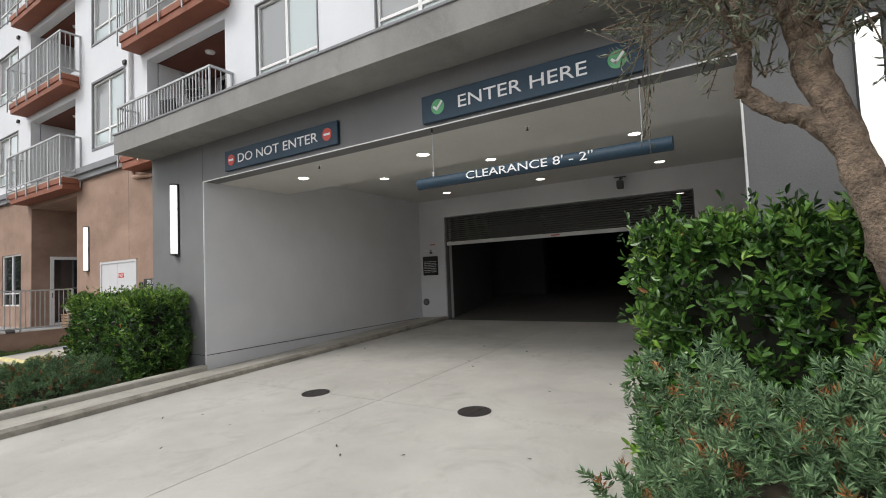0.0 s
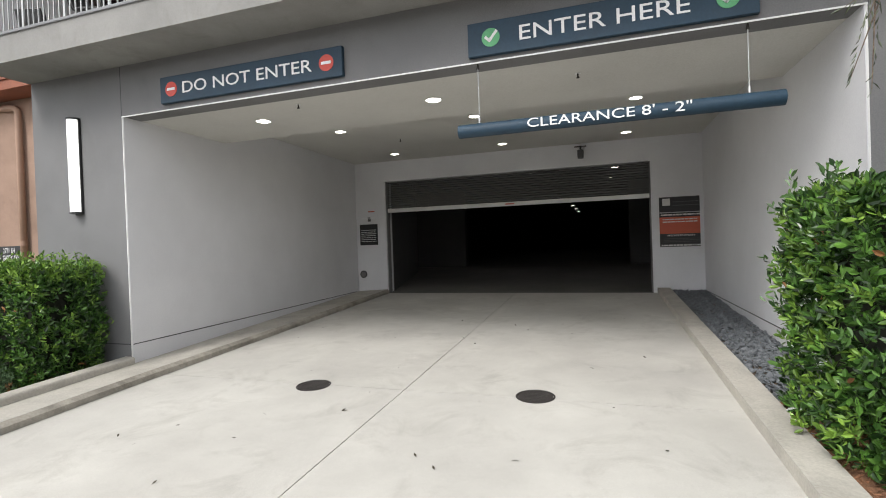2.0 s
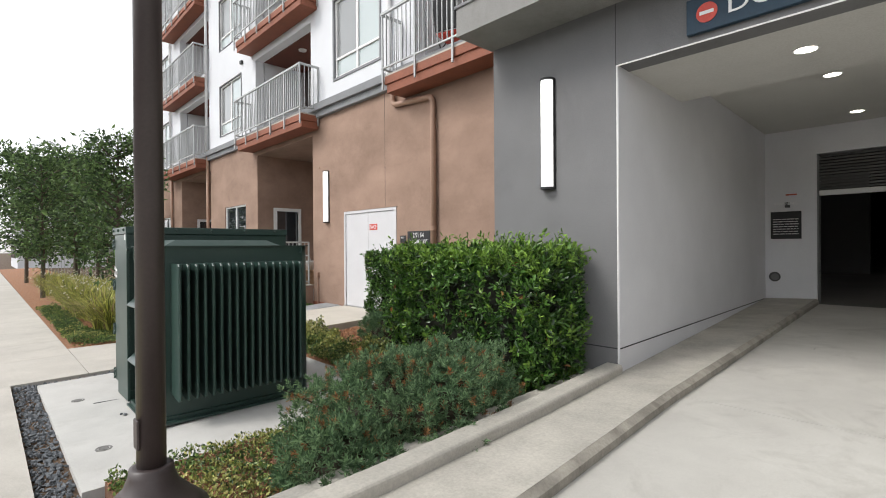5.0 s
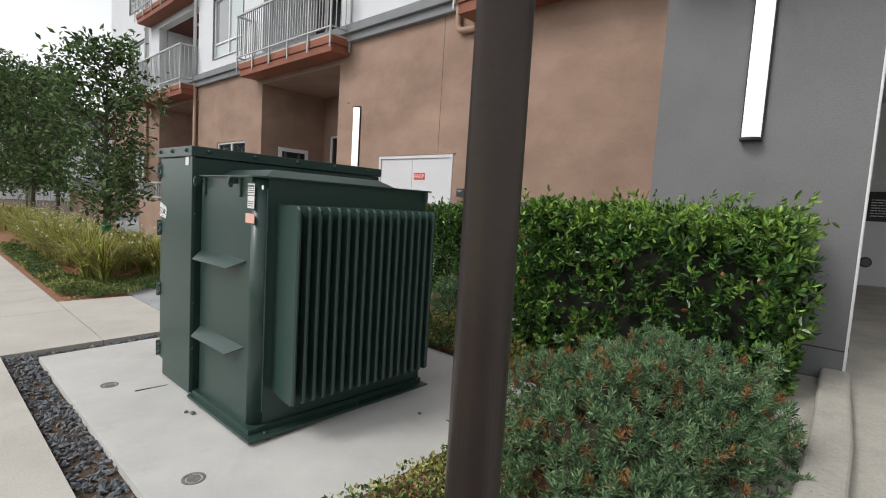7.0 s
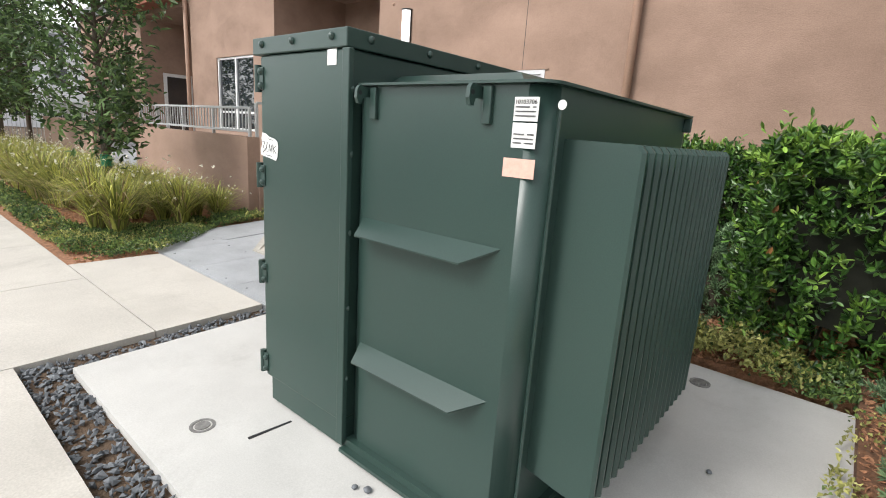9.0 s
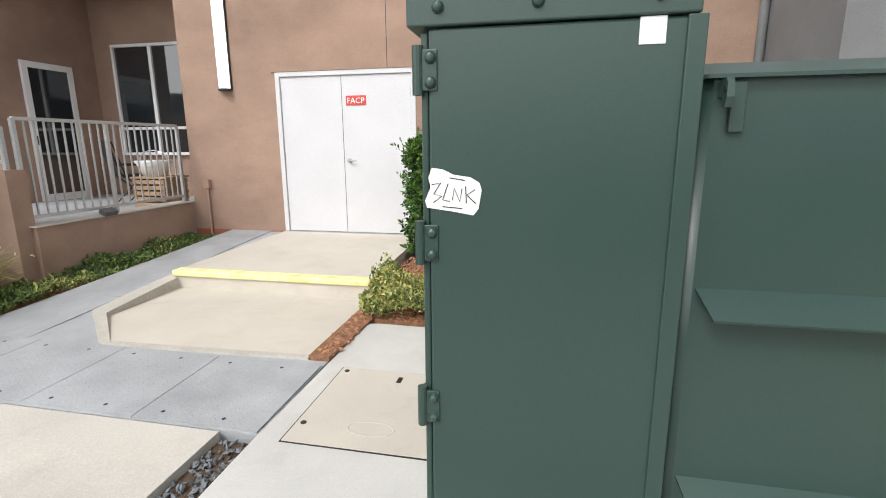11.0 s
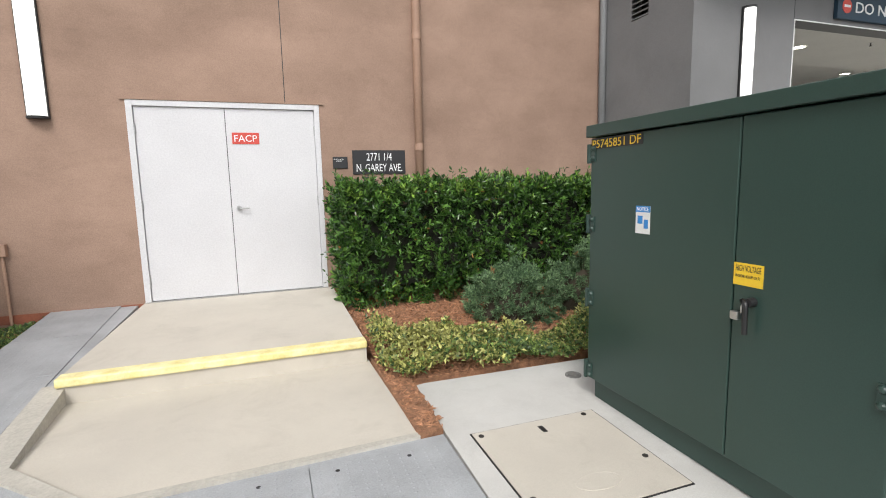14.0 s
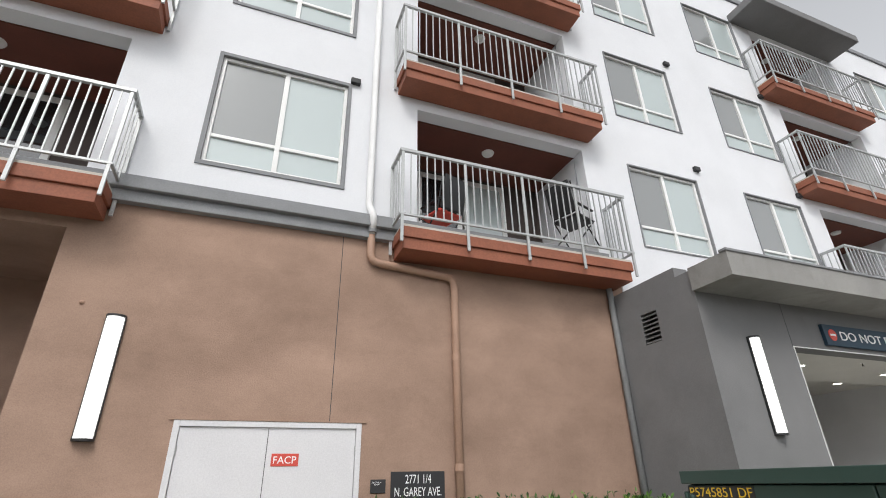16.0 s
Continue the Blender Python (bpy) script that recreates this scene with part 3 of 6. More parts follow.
bar = thing("clearance_bar", (-1.65, 4.95, 2.43), "navy blue hanging clearance tube with white lettering", "clearance bar")
part("tube", cyl(0.062, 0.062, -1.32, 1.32, 32, m=at(-1.65, 4.95, 2.49) @ Matrix.Rotation(radians(90), 4, "Y")), NAVY, bar)
part("lettering", letters("CLEARANCE 8' - 2\"", 0.12, at(-1.655, 4.95 - 0.0635, 2.495), depth=0.003, width=1.33, height=0.083), SIGNW, bar, "white capital letters")
for x in (-2.77, -0.57):
    cable = part("cable", tube([(x, 4.95, 2.55), (x, 4.95, PZ + 0.002)], 0.004, 6), RAILM, bar, "thin steel cable")
    part("clip", cyl(0.012, 0.012, 2.555, 2.605, 10, m=at(x, 4.95, 0)), CHROME, cable)
    part("anchor", cyl(0.015, 0.006, PZ - 0.05, PZ + 0.001, 10, m=at(x, 4.95, 0)), IRON, cable)


def wall_lamp(x, y, z0, z1, w=0.165):
    s = thing("wall_lamp", (x, y, z0), "tall half-round white wall lamp with black end caps", "wall lamp", "tall wall lamps")
    part("backplate", box(x - w / 2, x + w / 2, y - 0.03, y + 0.001, z0, z1, 0.004), BLACK, s)
    bm = bmesh.new()
    n, r = 12, w / 2 - 0.012
    rows = [[bm.verts.new((x + r * math.cos(math.pi * k / n), y - 0.03 - 0.075 * math.sin(math.pi * k / n), z)) for k in range(n + 1)] for z in (z0 + 0.02, z1 - 0.02)]
    for k in range(n):
        bm.faces.new((rows[0][k + 1], rows[0][k], rows[1][k], rows[1][k + 1]))
    bm.faces.new(rows[0])
    bm.faces.new(rows[1][::-1])
    bmesh.ops.recalc_face_normals(bm, faces=bm.faces)
    smooth(part("diffuser", bm, LAMPW, s, "milky white curved diffuser"))
    for za, zb in ((z0, z0 + 0.022), (z1 - 0.022, z1)):
        o = [(x + (w / 2) * math.cos(math.pi * k / n), y - 0.028 - 0.085 * math.sin(math.pi * k / n)) for k in range(n + 1)]
        part("end_cap", prism(o, za, zb), BLACK, s)


wall_lamp(-7.955, PY, 1.97, 3.165)
wall_lamp(0.95, PY, 1.97, 3.15)
wall_lamp(-15.33, YF, 1.96, 3.20, 0.19)


def downlight(x, y, z, r=0.085, lens=None):
    s = thing("downlight", (x, y, z), "round recessed ceiling downlight, lit warm white", "downlight", "recessed downlights")
    part("trim", lathe([(r + 0.018, z - 0.008), (r + 0.018, z + 0.002), (r, z + 0.002), (r, z - 0.006)], 24, m=at(x, y, 0)), VINYL, s)
    part("lens", cyl(r, r, z - 0.0085, z + 0.002, 24, m=at(x, y, 0)), lens or DOWNL, s)


for x, y in ((-5.83, 5.79), (-3.52, 5.84)):
    downlight(x, y, PZ)
for x, y in ((-5.95, 7.97), (-3.58, 7.99), (-1.21, 8.02), (-5.98, 10.34), (-3.61, 10.37), (-1.24, 10.4)):
    downlight(x, y, 3.43)
for x, y in ((-5.77, 14.0), (-3.59, 14.1), (-1.36, 14.2), (-5.8, 16.2), (-3.63, 16.3), (-1.45, 16.4), (-3.28, 22.3), (-3.27, 25.5), (-3.26, 28.8), (-3.27, 32.0), (-3.28, 35.3)):
    downlight(x, y, 3.3, lens=DOWNG)
for x, y, z in ((-5.0, 5.35, PZ), (-1.9, 5.6, PZ), (-5.28, 9.01, 3.43), (-2.4, 9.0, 3.43)):
    s = thing("sprinkler_head", (x, y, z), "small white ceiling sprinkler head", "sprinkler", "ceiling sprinklers")
    part("escutcheon", cyl(0.03, 0.022, z - 0.006, z, 16, m=at(x, y, 0)), VINYL, s)
    part("nozzle", lathe([(0.006, z - 0.05), (0.018, z - 0.048), (0.006, z - 0.03), (0.008, z - 0.005)], 12, m=at(x, y, 0)), IRON, s)

grille = thing("roller_gate", ((GX0 + GX1) / 2, 11.1, 2.45), "half-raised dark slatted roller gate with a white bottom bar", "gate")
part("bottom_bar", box(GX0 + 0.02, GX1 - 0.02, 11.22, 11.30, 2.22, 2.31, 0.008), VINYL, grille, "white bottom bar")
part("stop_tag", box(-3.75, -3.55, 11.212, 11.22, 2.25, 2.275), SIGNR, grille)
slat = mesh_of("slat", box(GX0 + 0.02, GX1 - 0.02, -0.012, 0.012, -0.017, 0.017, 0.004), SLATM)
for k in range(12):
    piece("slat", slat, grille, at(0, 11.26, 2.345 + 0.052 * k))
for x in (GX0 + 0.012, GX1 - 0.012):
    part("guide_rail", box(x - 0.012, x + 0.012, 11.19, 11.33, drive_z(11.2), 2.955), GREY, grille)

cam_dev = thing("security_camera", (-2.1, GY, 3.3), "small dark security camera on a bracket", "camera")
part("bracket", tube(bend([(-2.1, GY, 3.34), (-2.1, 10.96, 3.34), (-2.1, 10.96, 3.26)], 0.03), 0.018, 10), BLACK, cam_dev)
part("arm", box(-2.22, -1.98, 10.94, 10.98, 3.325, 3.345, 0.004), BLACK, cam_dev)
part("body", box(-2.16, -2.04, 10.86, 11.02, 3.09, 3.26, 0.02), GARAGE, cam_dev)


def bars(x0, x1, zs, y, h, bm=None, seed=1):
    """Rows of unreadable small print."""
    rr = random.Random(seed)
    bm = bm or bmesh.new()
    for z in zs:
        x = x0
        while x < x1:
            w = min(rr.uniform(0.02, 0.09), x1 - x)
            box(x, x + w, y - 0.002, y, z - h / 2, z + h / 2, bm=bm)
            x += w + 0.012
    return bm


s = thing("rules_sign", (-7.07, GY, 1.46), "small black notice panel with rows of fine white print", "sign")
part("panel", box(-7.31, -6.84, GY - 0.015, GY, 1.46, 1.96, 0.003), SIGNB, s)
part("lettering", letters("WARNING", 0.06, at(-7.075, GY - 0.018, 2.105), depth=0.002, width=0.36, height=0.05), SIGNW, s)
part("print", bars(-7.27, -6.88, [1.82 - 0.045 * k for k in range(7)], GY - 0.016, 0.014), LABELW, s)
s = thing("small_plate", (-7.05, GY, 2.03), "small grey keypad plate on the pier", "plate")
part("plate", box(-7.09, -7.01, GY - 0.012, GY, 2.03, 2.13, 0.004), GARAGE, s)
part("decal", box(-7.075, -6.905, GY - 0.016, GY - 0.012, 2.25, 2.275), SIGNO, s)
s = thing("drain_outlet", (-7.25, GY, 0.76), "round grey pipe cap on the pier", "pipe cap")
part("flange", disc(0.09, 0.02, at(-7.25, GY, 0.76)), GARAGE, s)
part("cap", disc(0.06, 0.035, at(-7.24, GY - 0.01, 0.76)), GREY, s, "dark round opening cover")
s = thing("parking_sign", (-0.24, GY, 1.215), "black and red private property parking notice", "sign")
part("upper_panel", box(-0.63, 0.10, GY - 0.015, GY, 1.905, 2.205, 0.003), SIGNB, s)
part("wheelchair_symbol", box(-0.57, -0.43, GY - 0.018, GY - 0.015, 2.035, 2.175), LABELW, s)
part("lower_panel", box(-0.63, 0.10, GY - 0.015, GY, 1.215, 1.890, 0.003), SIGNB, s)
red = part("red_band", box(-0.63, 0.10, GY - 0.018, GY - 0.015, 1.475, 1.805), SIGNO, s, "faded red band")
part("print", bars(-0.57, 0.05, (1.760, 1.710), GY - 0.018, 0.022), LABELW, red)
for z in (2.105, 2.035):
    part("print_line", bars(-0.38, 0.08, (z,), GY - 0.016, 0.016), GARAGE, s)
part("lettering", letters("PRIVATE PROPERTY", 0.05, at(-0.24, GY - 0.018, 1.440), depth=0.002, width=0.5, height=0.032), SIGNW, s)
part("print_lower", bars(-0.56, 0.08, (1.375, 1.345, 1.315), GY - 0.016, 0.01), GARAGE, s)
for z in (1.850, 1.245):
    part("border_print", bars(-0.6, 0.10, (z,), GY - 0.016, 0.028), LABELW, s)

# wall base joint lines on the entrance side walls
structure("base_joint_left", prism([(-7.164, 4.92), (-7.156, 4.92), (-7.39, 11.0), (-7.398, 11.0)], 0.345, 0.356), GARAGEDARK, "thin dark plaster joint", "joint")
structure("base_joint_right", box(0.166, 0.172, 4.92, 11.1, 0.345, 0.356), GARAGEDARK, "thin dark plaster joint", "joint")
structure("base_joint_front", box(-8.74, -7.175, PY - 0.003, PY, 0.345, 0.356), GARAGEDARK, "thin dark plaster joint", "joint")
structure("soffit_edge_bead", box(-7.18, 0.19, PY - 0.006, PY + 0.0, PZ - 0.01, PZ + 0.003), VINYL, "thin white plaster bead", "trim")
structure("jamb_bead_left", box(-7.178, -7.166, PY - 0.005, PY, 0.07, PZ), VINYL, "thin white plaster bead", "trim")
structure("jamb_bead_right", box(0.176, 0.188, PY - 0.005, PY, 0.1, PZ), VINYL, "thin white plaster bead", "trim")
for x in (-7.185, 0.195):
    structure("control_joint", box(x - 0.003, x + 0.003, PY - 0.002, PY + 0.001, PZ, 3.71), GARAGEDARK, "thin dark stucco joint", "joint")
lou = thing("wall_louvre", (-8.74, 5.75, 3.24), "grey metal wall louvre with slanted blades", "louvre")
part("backing", box(-8.57, -8.52, 5.59, 5.92, 3.22, 3.70), BLACK, lou)
for k in range(7):
    part("blade", box(-0.04, 0.04, 5.60, 5.91, -0.004, 0.004, m=at(-8.705, 0, 3.275 + 0.062 * k) @ Matrix.Rotation(radians(-35), 4, "Y")), GREY, lou)

for x, y in ((-4.54, 4.75), (-2.32, 4.84)):
    s = thing("manhole_cover", (x, y, drive_z(y)), "round dark cast-iron access cover set flush in concrete", "manhole cover", "driveway covers")
    tilt = at(x, y, drive_z(y)) @ Matrix.Rotation(math.atan(0.034), 4, "X")
    part("frame", lathe([(0.165, -0.02), (0.175, 0.004), (0.16, 0.006), (0.158, -0.004)], 32, m=tilt), IRON, s)
    bm = cyl(0.156, 0.156, -0.02, 0.003, 32, m=tilt)
    for k in range(-3, 4):
        box(-0.11, 0.11, -0.006, 0.006, 0.0, 0.006, bm=bm, m=tilt @ at(0, 0.035 * k, 0))
    part("lid", bm, IRON, s, "ribbed cast-iron lid")

# ---- street lamp post ----
p = thing("lamp_post", (-7.725, 1.03, -0.2), "dark bronze round lamp post with flared base on a concrete footing", "lamp post")
px = at(-7.725, 1.03, 0.12)
smooth(part("pole", cyl(0.068, 0.058, 0.05, 7.0, 32, m=px), BRONZE, p))
smooth(part("base_cover", lathe([(0.27, -0.17), (0.265, -0.10), (0.2, -0.04), (0.13, 0.03), (0.105, 0.09), (0.1, 0.13), (0.08, 0.135)], 40, m=px), BRONZE, p))
smooth(part("footing", lathe([(0.33, -0.6), (0.33, -0.19), (0.315, -0.17)], 40, m=px), KERB, p, "round cast concrete footing"))
part("handhole_cover", box(-7.765, -7.685, 0.958, 0.972, 0.35, 0.5, 0.006), BRONZE, p)
part("arm", tube([(-7.725, 1.03, 6.9), (-7.68, 0.2, 7.0)], 0.03, 10), BRONZE, p)
part("lantern", box(-7.88, -7.50, -0.5, 0.25, 6.95, 7.08, 0.02), BRONZE, p)

# ---- transformer ----
T0 = -0.235
tx = thing("transformer", (-10.6, 2.35, T0), "dark green steel pad-mounted transformer with scratched enamel, standing on its pad", "transformer")
cabinet = part("cabinet", box(-11.36, -10.72, 1.515, 3.15, -0.10, 1.50, 0.008), GREEN, tx)
part("skirt", box(-11.33, -10.72, 1.53, 3.13, T0, -0.10), GREEN, cabinet)
lid = part("lid", box(-11.415, -10.705, 1.505, 3.16, 1.502, 1.575, 0.005), GREEN, tx)
bolt = mesh_of("bolt", lathe([(0.016, 0), (0.016, 0.004), (0.011, 0.012), (0.004, 0.015)], 10), GREEN)
for x in (-11.33, -11.08, -10.80):
    piece("bolt", bolt, lid, at(x, 1.505, 1.545) @ Matrix.Rotation(radians(90), 4, "X"))
for y in (1.62, 1.95, 2.3, 2.65, 3.0):
    piece("bolt", bolt, lid, at(-10.705, y, 1.545) @ Matrix.Rotation(radians(90), 4, "Y"))
piece("bolt", bolt, lid, at(-11.415, 1.56, 1.54) @ Matrix.Rotation(radians(-90), 4, "Y"))
for k, z in enumerate((1.35, 1.1, 0.78, 0.45, 0.12)):
    piece("bolt", bolt, cabinet, at(-10.70, 1.53, z) @ Matrix.Rotation(radians(90), 4, "X"))
part("corner_flange", box(-10.735, -10.69, 1.505, 1.53, -0.2, 1.5, 0.004), GREEN, cabinet)
for n, (ya, yb) in enumerate(((1.525, 2.128), (2.134, 3.145))):
    door = part("cabinet_door", box(-11.383, -11.362, ya, yb, -0.085, 1.495, 0.006), GREEN, tx)
    hy = 1.522 if n == 0 else 3.148
    for hz in (1.40, 0.953, 0.464, -0.029):
        h = part("hinge", cyl(0.015, 0.015, hz - 0.06, hz + 0.06, 12, m=at(-11.388, hy - (0.008 if n == 0 else -0.008), 0)), GREEN, door)
        side = -1 if n == 0 else 1
        part("hinge_leaf", box(-11.385, -11.335, *sorted((hy + side * 0.004, hy + side * 0.013)), hz - 0.05, hz + 0.05, 0.002), GREEN, h)
        part("hinge_leaf", box(-11.391, -11.383, *sorted((hy, hy - side * 0.05)), hz - 0.05, hz + 0.05, 0.002), GREEN, h)
        for dz_ in (-0.03, 0.03):
            piece("bolt", bolt, tx, at(-11.352, hy + side * 0.012, hz + dz_) @ Matrix.Rotation(radians(90 * -side), 4, "X"))
            piece("bolt", bolt, tx, at(-11.391, hy - side * 0.032, hz + dz_) @ Matrix.Rotation(radians(-90), 4, "Y"))
    if n == 0:
        hd = part("handle", tube(bend([(-11.40, 2.07, 0.69), (-11.425, 2.04, 0.69), (-11.425, 2.035, 0.55)], 0.02), 0.012, 10), BLACK, door, "black swing handle")
        part("boss", cyl(0.022, 0.018, 0, 0.035, 16, m=at(-11.382, 2.035, 0.69) @ Matrix.Rotation(radians(-90), 4, "Y")), BLACK, hd)
        part("padlock", box(-11.42, -11.395, 2.075, 2.115, 0.60, 0.64, 0.006), CHROME, hd, "small steel padlock")
        part("shackle", tube(bend([(-11.408, 2.042, 0.635), (-11.408, 2.042, 0.675), (-11.408, 2.068, 0.675), (-11.408, 2.068, 0.635)], 0.012), 0.004, 8), CHROME, hd)


def on_front(y0, y1, z0, z1, lift, bm=None):
    """A thin sheet on the cabinet's front, which faces -x."""
    return box(-11.3845 - lift - 0.001, -11.383 - lift, y0, y1, z0, z1, bm=bm)


def front_words(text, yc, zc, w, h, lift):
    return letters(text, 0.1, at(-11.385 - lift, yc, zc) @ Matrix.Rotation(radians(-90), 4, "Z"), depth=0.0006, width=w, height=h)


plate = part("number_plate", on_front(2.705, 3.14, 1.425, 1.49, 0.0), SIGNB, tx, "black strip of adhesive numbers")
part("lettering", front_words("P5745851 DF", 2.923, 1.457, 0.41, 0.05, 0.001), DECALY, plate)
notice = part("notice_label", on_front(2.635, 2.74, 0.93, 1.085, 0.0), LABELW, tx, "white notice sticker with blue heading")
part("heading", on_front(2.635, 2.74, 1.05, 1.085, 0.001), BLUE, notice)
part("lettering", front_words("NOTICE", 2.6875, 1.0675, 0.085, 0.02, 0.0022), SIGNW, notice)
part("pictogram", on_front(2.648, 2.678, 0.96, 1.01, 0.001), BLUE, notice)
part("pictogram", on_front(2.688, 2.725, 0.985, 1.03, 0.001), BLUE, notice)
hv = part("warning_label", on_front(1.995, 2.13, 0.755, 0.855, 0.0), DECALY, tx, "yellow high voltage warning sticker")
part("lettering", front_words("HIGH VOLTAGE", 2.0625, 0.832, 0.115, 0.028, 0.001), SIGNB, hv)
part("print", front_words("INSIDE-KEEP OUT", 2.0625, 0.797, 0.115, 0.013, 0.001), SIGNB, hv)
edge = [(-11.372, 1.048), (-11.366, 1.030), (-11.30, 1.022), (-11.236, 1.012), (-11.222, 1.030), (-11.214, 1.078), (-11.22, 1.098), (-11.245, 1.112), (-11.29, 1.118), (-11.322, 1.132), (-11.352, 1.136), (-11.362, 1.11), (-11.356, 1.085)]
bm = prism([(x, z) for x, z in edge], 0, 0.0016)
bm.transform(at(0, 1.5132, 0.02) @ Matrix.Rotation(radians(90), 4, "X"))
st = part("torn_sticker", bm, LABELW, tx, "torn white paper sticker with black scrawl")
for k, line in enumerate(([(0.0, 0.07), (0.025, 0.075), (0.005, 0.045), (0.028, 0.04), (0.004, 0.022)], [(0.045, 0.072), (0.03, 0.03), (0.05, 0.026)], [(0.058, 0.03), (0.062, 0.062), (0.078, 0.026), (0.084, 0.06)],
                          [(0.094, 0.066), (0.096, 0.022)], [(0.12, 0.058), (0.097, 0.044), (0.122, 0.022)], [(0.05, 0.088), (0.092, 0.082)], [(0.03, 0.012), (0.085, 0.008)])):
    part("scrawl", tube([(-11.352 + u, 1.5108, 1.042 + v) for u, v in line], 0.0015, 5), SIGNB, st)
part("tape_patch", box(-10.84, -10.78, 1.5125, 1.5145, 1.44, 1.50), LABELW, tx)

outline = []
for cx, cy, a0 in ((-9.90, 2.93, 0), (-10.65, 2.93, 90), (-10.65, 1.63, 180), (-9.90, 1.63, 270)):
    outline += [(cx + 0.07 * math.cos(radians(a0 + 15 * k)), cy + 0.07 * math.sin(radians(a0 + 15 * k))) for k in range(7)]
tank = smooth_sides(part("tank", prism(outline, -0.19, 1.364), GREEN, tx))
foot = prism([(-10.70, 1.497), (-9.722, 1.497), (-9.722, 2.975), (-10.70, 2.975)], T0, -0.218)
prism([(-10.70, 1.53), (-9.80, 1.53), (-9.80, 2.965), (-10.70, 2.965)], -0.218, -0.185, foot)
part("base_plate", foot, GREEN, tx)
for y in (1.62, 2.3, 2.86):
    piece("bolt", bolt, tx, at(-9.765, y, -0.218))
part("tank_lid", prism([(x + (0.028 if x > -10.2 else 0), y + (-0.024 if y < 2.2 else 0.015)) for x, y in outline], 1.364, 1.373), GREEN, tx)
cover = box(-10.70, -9.99, 1.68, 2.76, 1.374, 1.432)
for v in cover.verts:
    if v.co.z > 1.4:
        v.co.x, v.co.y = -10.70 if v.co.x < -10.3 else -10.09, 2.22 + (v.co.y - 2.22) * 0.80
part("inspection_cover", cover, GREEN, tx)
for x in (-10.64, -10.09):
    o = [(1.56, 1.355), (1.508, 1.362), (1.497, 1.348), (1.494, 1.318), (1.503, 1.296), (1.518, 1.294), (1.526, 1.318), (1.56, 1.322)]
    hook = prism(o, 0, 0.016)
    hook.transform(Matrix(((0, 0, 1, x), (1, 0, 0, 0), (0, 1, 0, 0), (0, 0, 0, 1))))
    bmesh.ops.recalc_face_normals(hook, faces=hook.faces)
    hk = part("lifting_hook", hook, GREEN, tx)
    part("hook_plate", box(x + 0.028, x + 0.062, 1.545, 1.562, 1.24, 1.358, 0.004), GREEN, hk)
    part("hook_eye", cyl(0.008, 0.008, -0.010, 0.010, 12, m=at(x + 0.008, 1.509, 1.335) @ Matrix.Rotation(radians(90), 4, "Y")), BLACK, hk)
hook = box(-9.83, -9.79, 2.90, 2.915, 1.29, 1.358, 0.005)
part("lifting_hook", hook, GREEN, tx)
for z in (0.852, 0.302):
    bm = bmesh.new()
    prof = [(1.562, z), (1.488, z - 0.062), (1.490, z - 0.069), (1.562, z - 0.012)]
    a = [bm.verts.new((x, y, zz)) for x, (y, zz) in zip((-10.645, -10.615, -10.615, -10.642), prof)]
    b = [bm.verts.new((x, y, zz)) for x, (y, zz) in zip((-9.945, -10.065, -10.068, -9.955), prof)]
    bm.faces.new(a)
    bm.faces.new(b[::-1])
    for k in range(4):
        bm.faces.new((a[k], b[k], b[(k + 1) % 4], a[(k + 1) % 4]))
    bmesh.ops.recalc_face_normals(bm, faces=bm.faces)
    part("stiffener", bm, GREEN, tank)
for x in (-9.86, -9.84):
    part("weld_rib", tube([(x + 0.015, 1.605 + (x + 9.86), -0.1), (x + 0.015, 1.605 + (x + 9.86), 1.3)], 0.008, 6), GREEN, tank)
part("radiator_header", box(-9.845, -9.70, 1.705, 2.79, 1.145, 1.208, 0.012), GREEN, tx)
part("radiator_footer", box(-9.845, -9.72, 1.705, 2.79, 0.04, 0.10, 0.012), GREEN, tx)
prof = [(-9.845, 0.03), (-9.70, 0.0), (-9.585, -0.012), (-9.566, 0.004), (-9.566, 1.185), (-9.585, 1.207), (-9.845, 1.212)]


def fin_sheet(half, edge):
    """A hollow cooling fin whose outer edge is pressed to a narrow rounded fold."""
    bm = bmesh.new()
    rows = []
    for y, inset in ((-half, 0.012), (-half * edge, 0.0), (half * edge, 0.0), (half, 0.012)):
        rows.append([bm.verts.new((x - (inset if x > -9.6 else 0), y, z)) for x, z in prof])
    bm.faces.new(rows[0])
    bm.faces.new(rows[-1][::-1])
    for a, b in zip(rows, rows[1:]):
        for k in range(len(prof)):
            bm.faces.new((a[k], b[k], b[(k + 1) % len(prof)], a[(k + 1) % len(prof)]))
    bmesh.ops.recalc_face_normals(bm, faces=bm.faces)
    return mesh_of("cooling_fin", bm, GREEN)


fin_me = fin_sheet(0.013, 0.35)
for k in range(17):
    piece("cooling_fin", fin_me, tx, at(0, 1.697 + 0.0686 * k, 0))
for n, (za, zb) in enumerate(((1.255, 1.325), (1.175, 1.25))):
    lb = part("asset_label", box(-9.945, -9.858, 1.5565, 1.5585, za, zb), LABELW, tx, "white printed asset label")
    part("print", bars(-9.938, -9.866, [za + 0.015 + 0.013 * k for k in range(3)], 1.5565, 0.004, seed=n), GARAGE, lb)
    if n == 0:
        part("lettering", letters("10103706", 0.03, at(-9.9015, 1.5555, 1.311), depth=0.0006, width=0.074, height=0.013), SIGNB, lb)
part("round_tag", disc(0.014, 0.002, at(-9.79, 1.575, 1.305)), LABELW, tx)
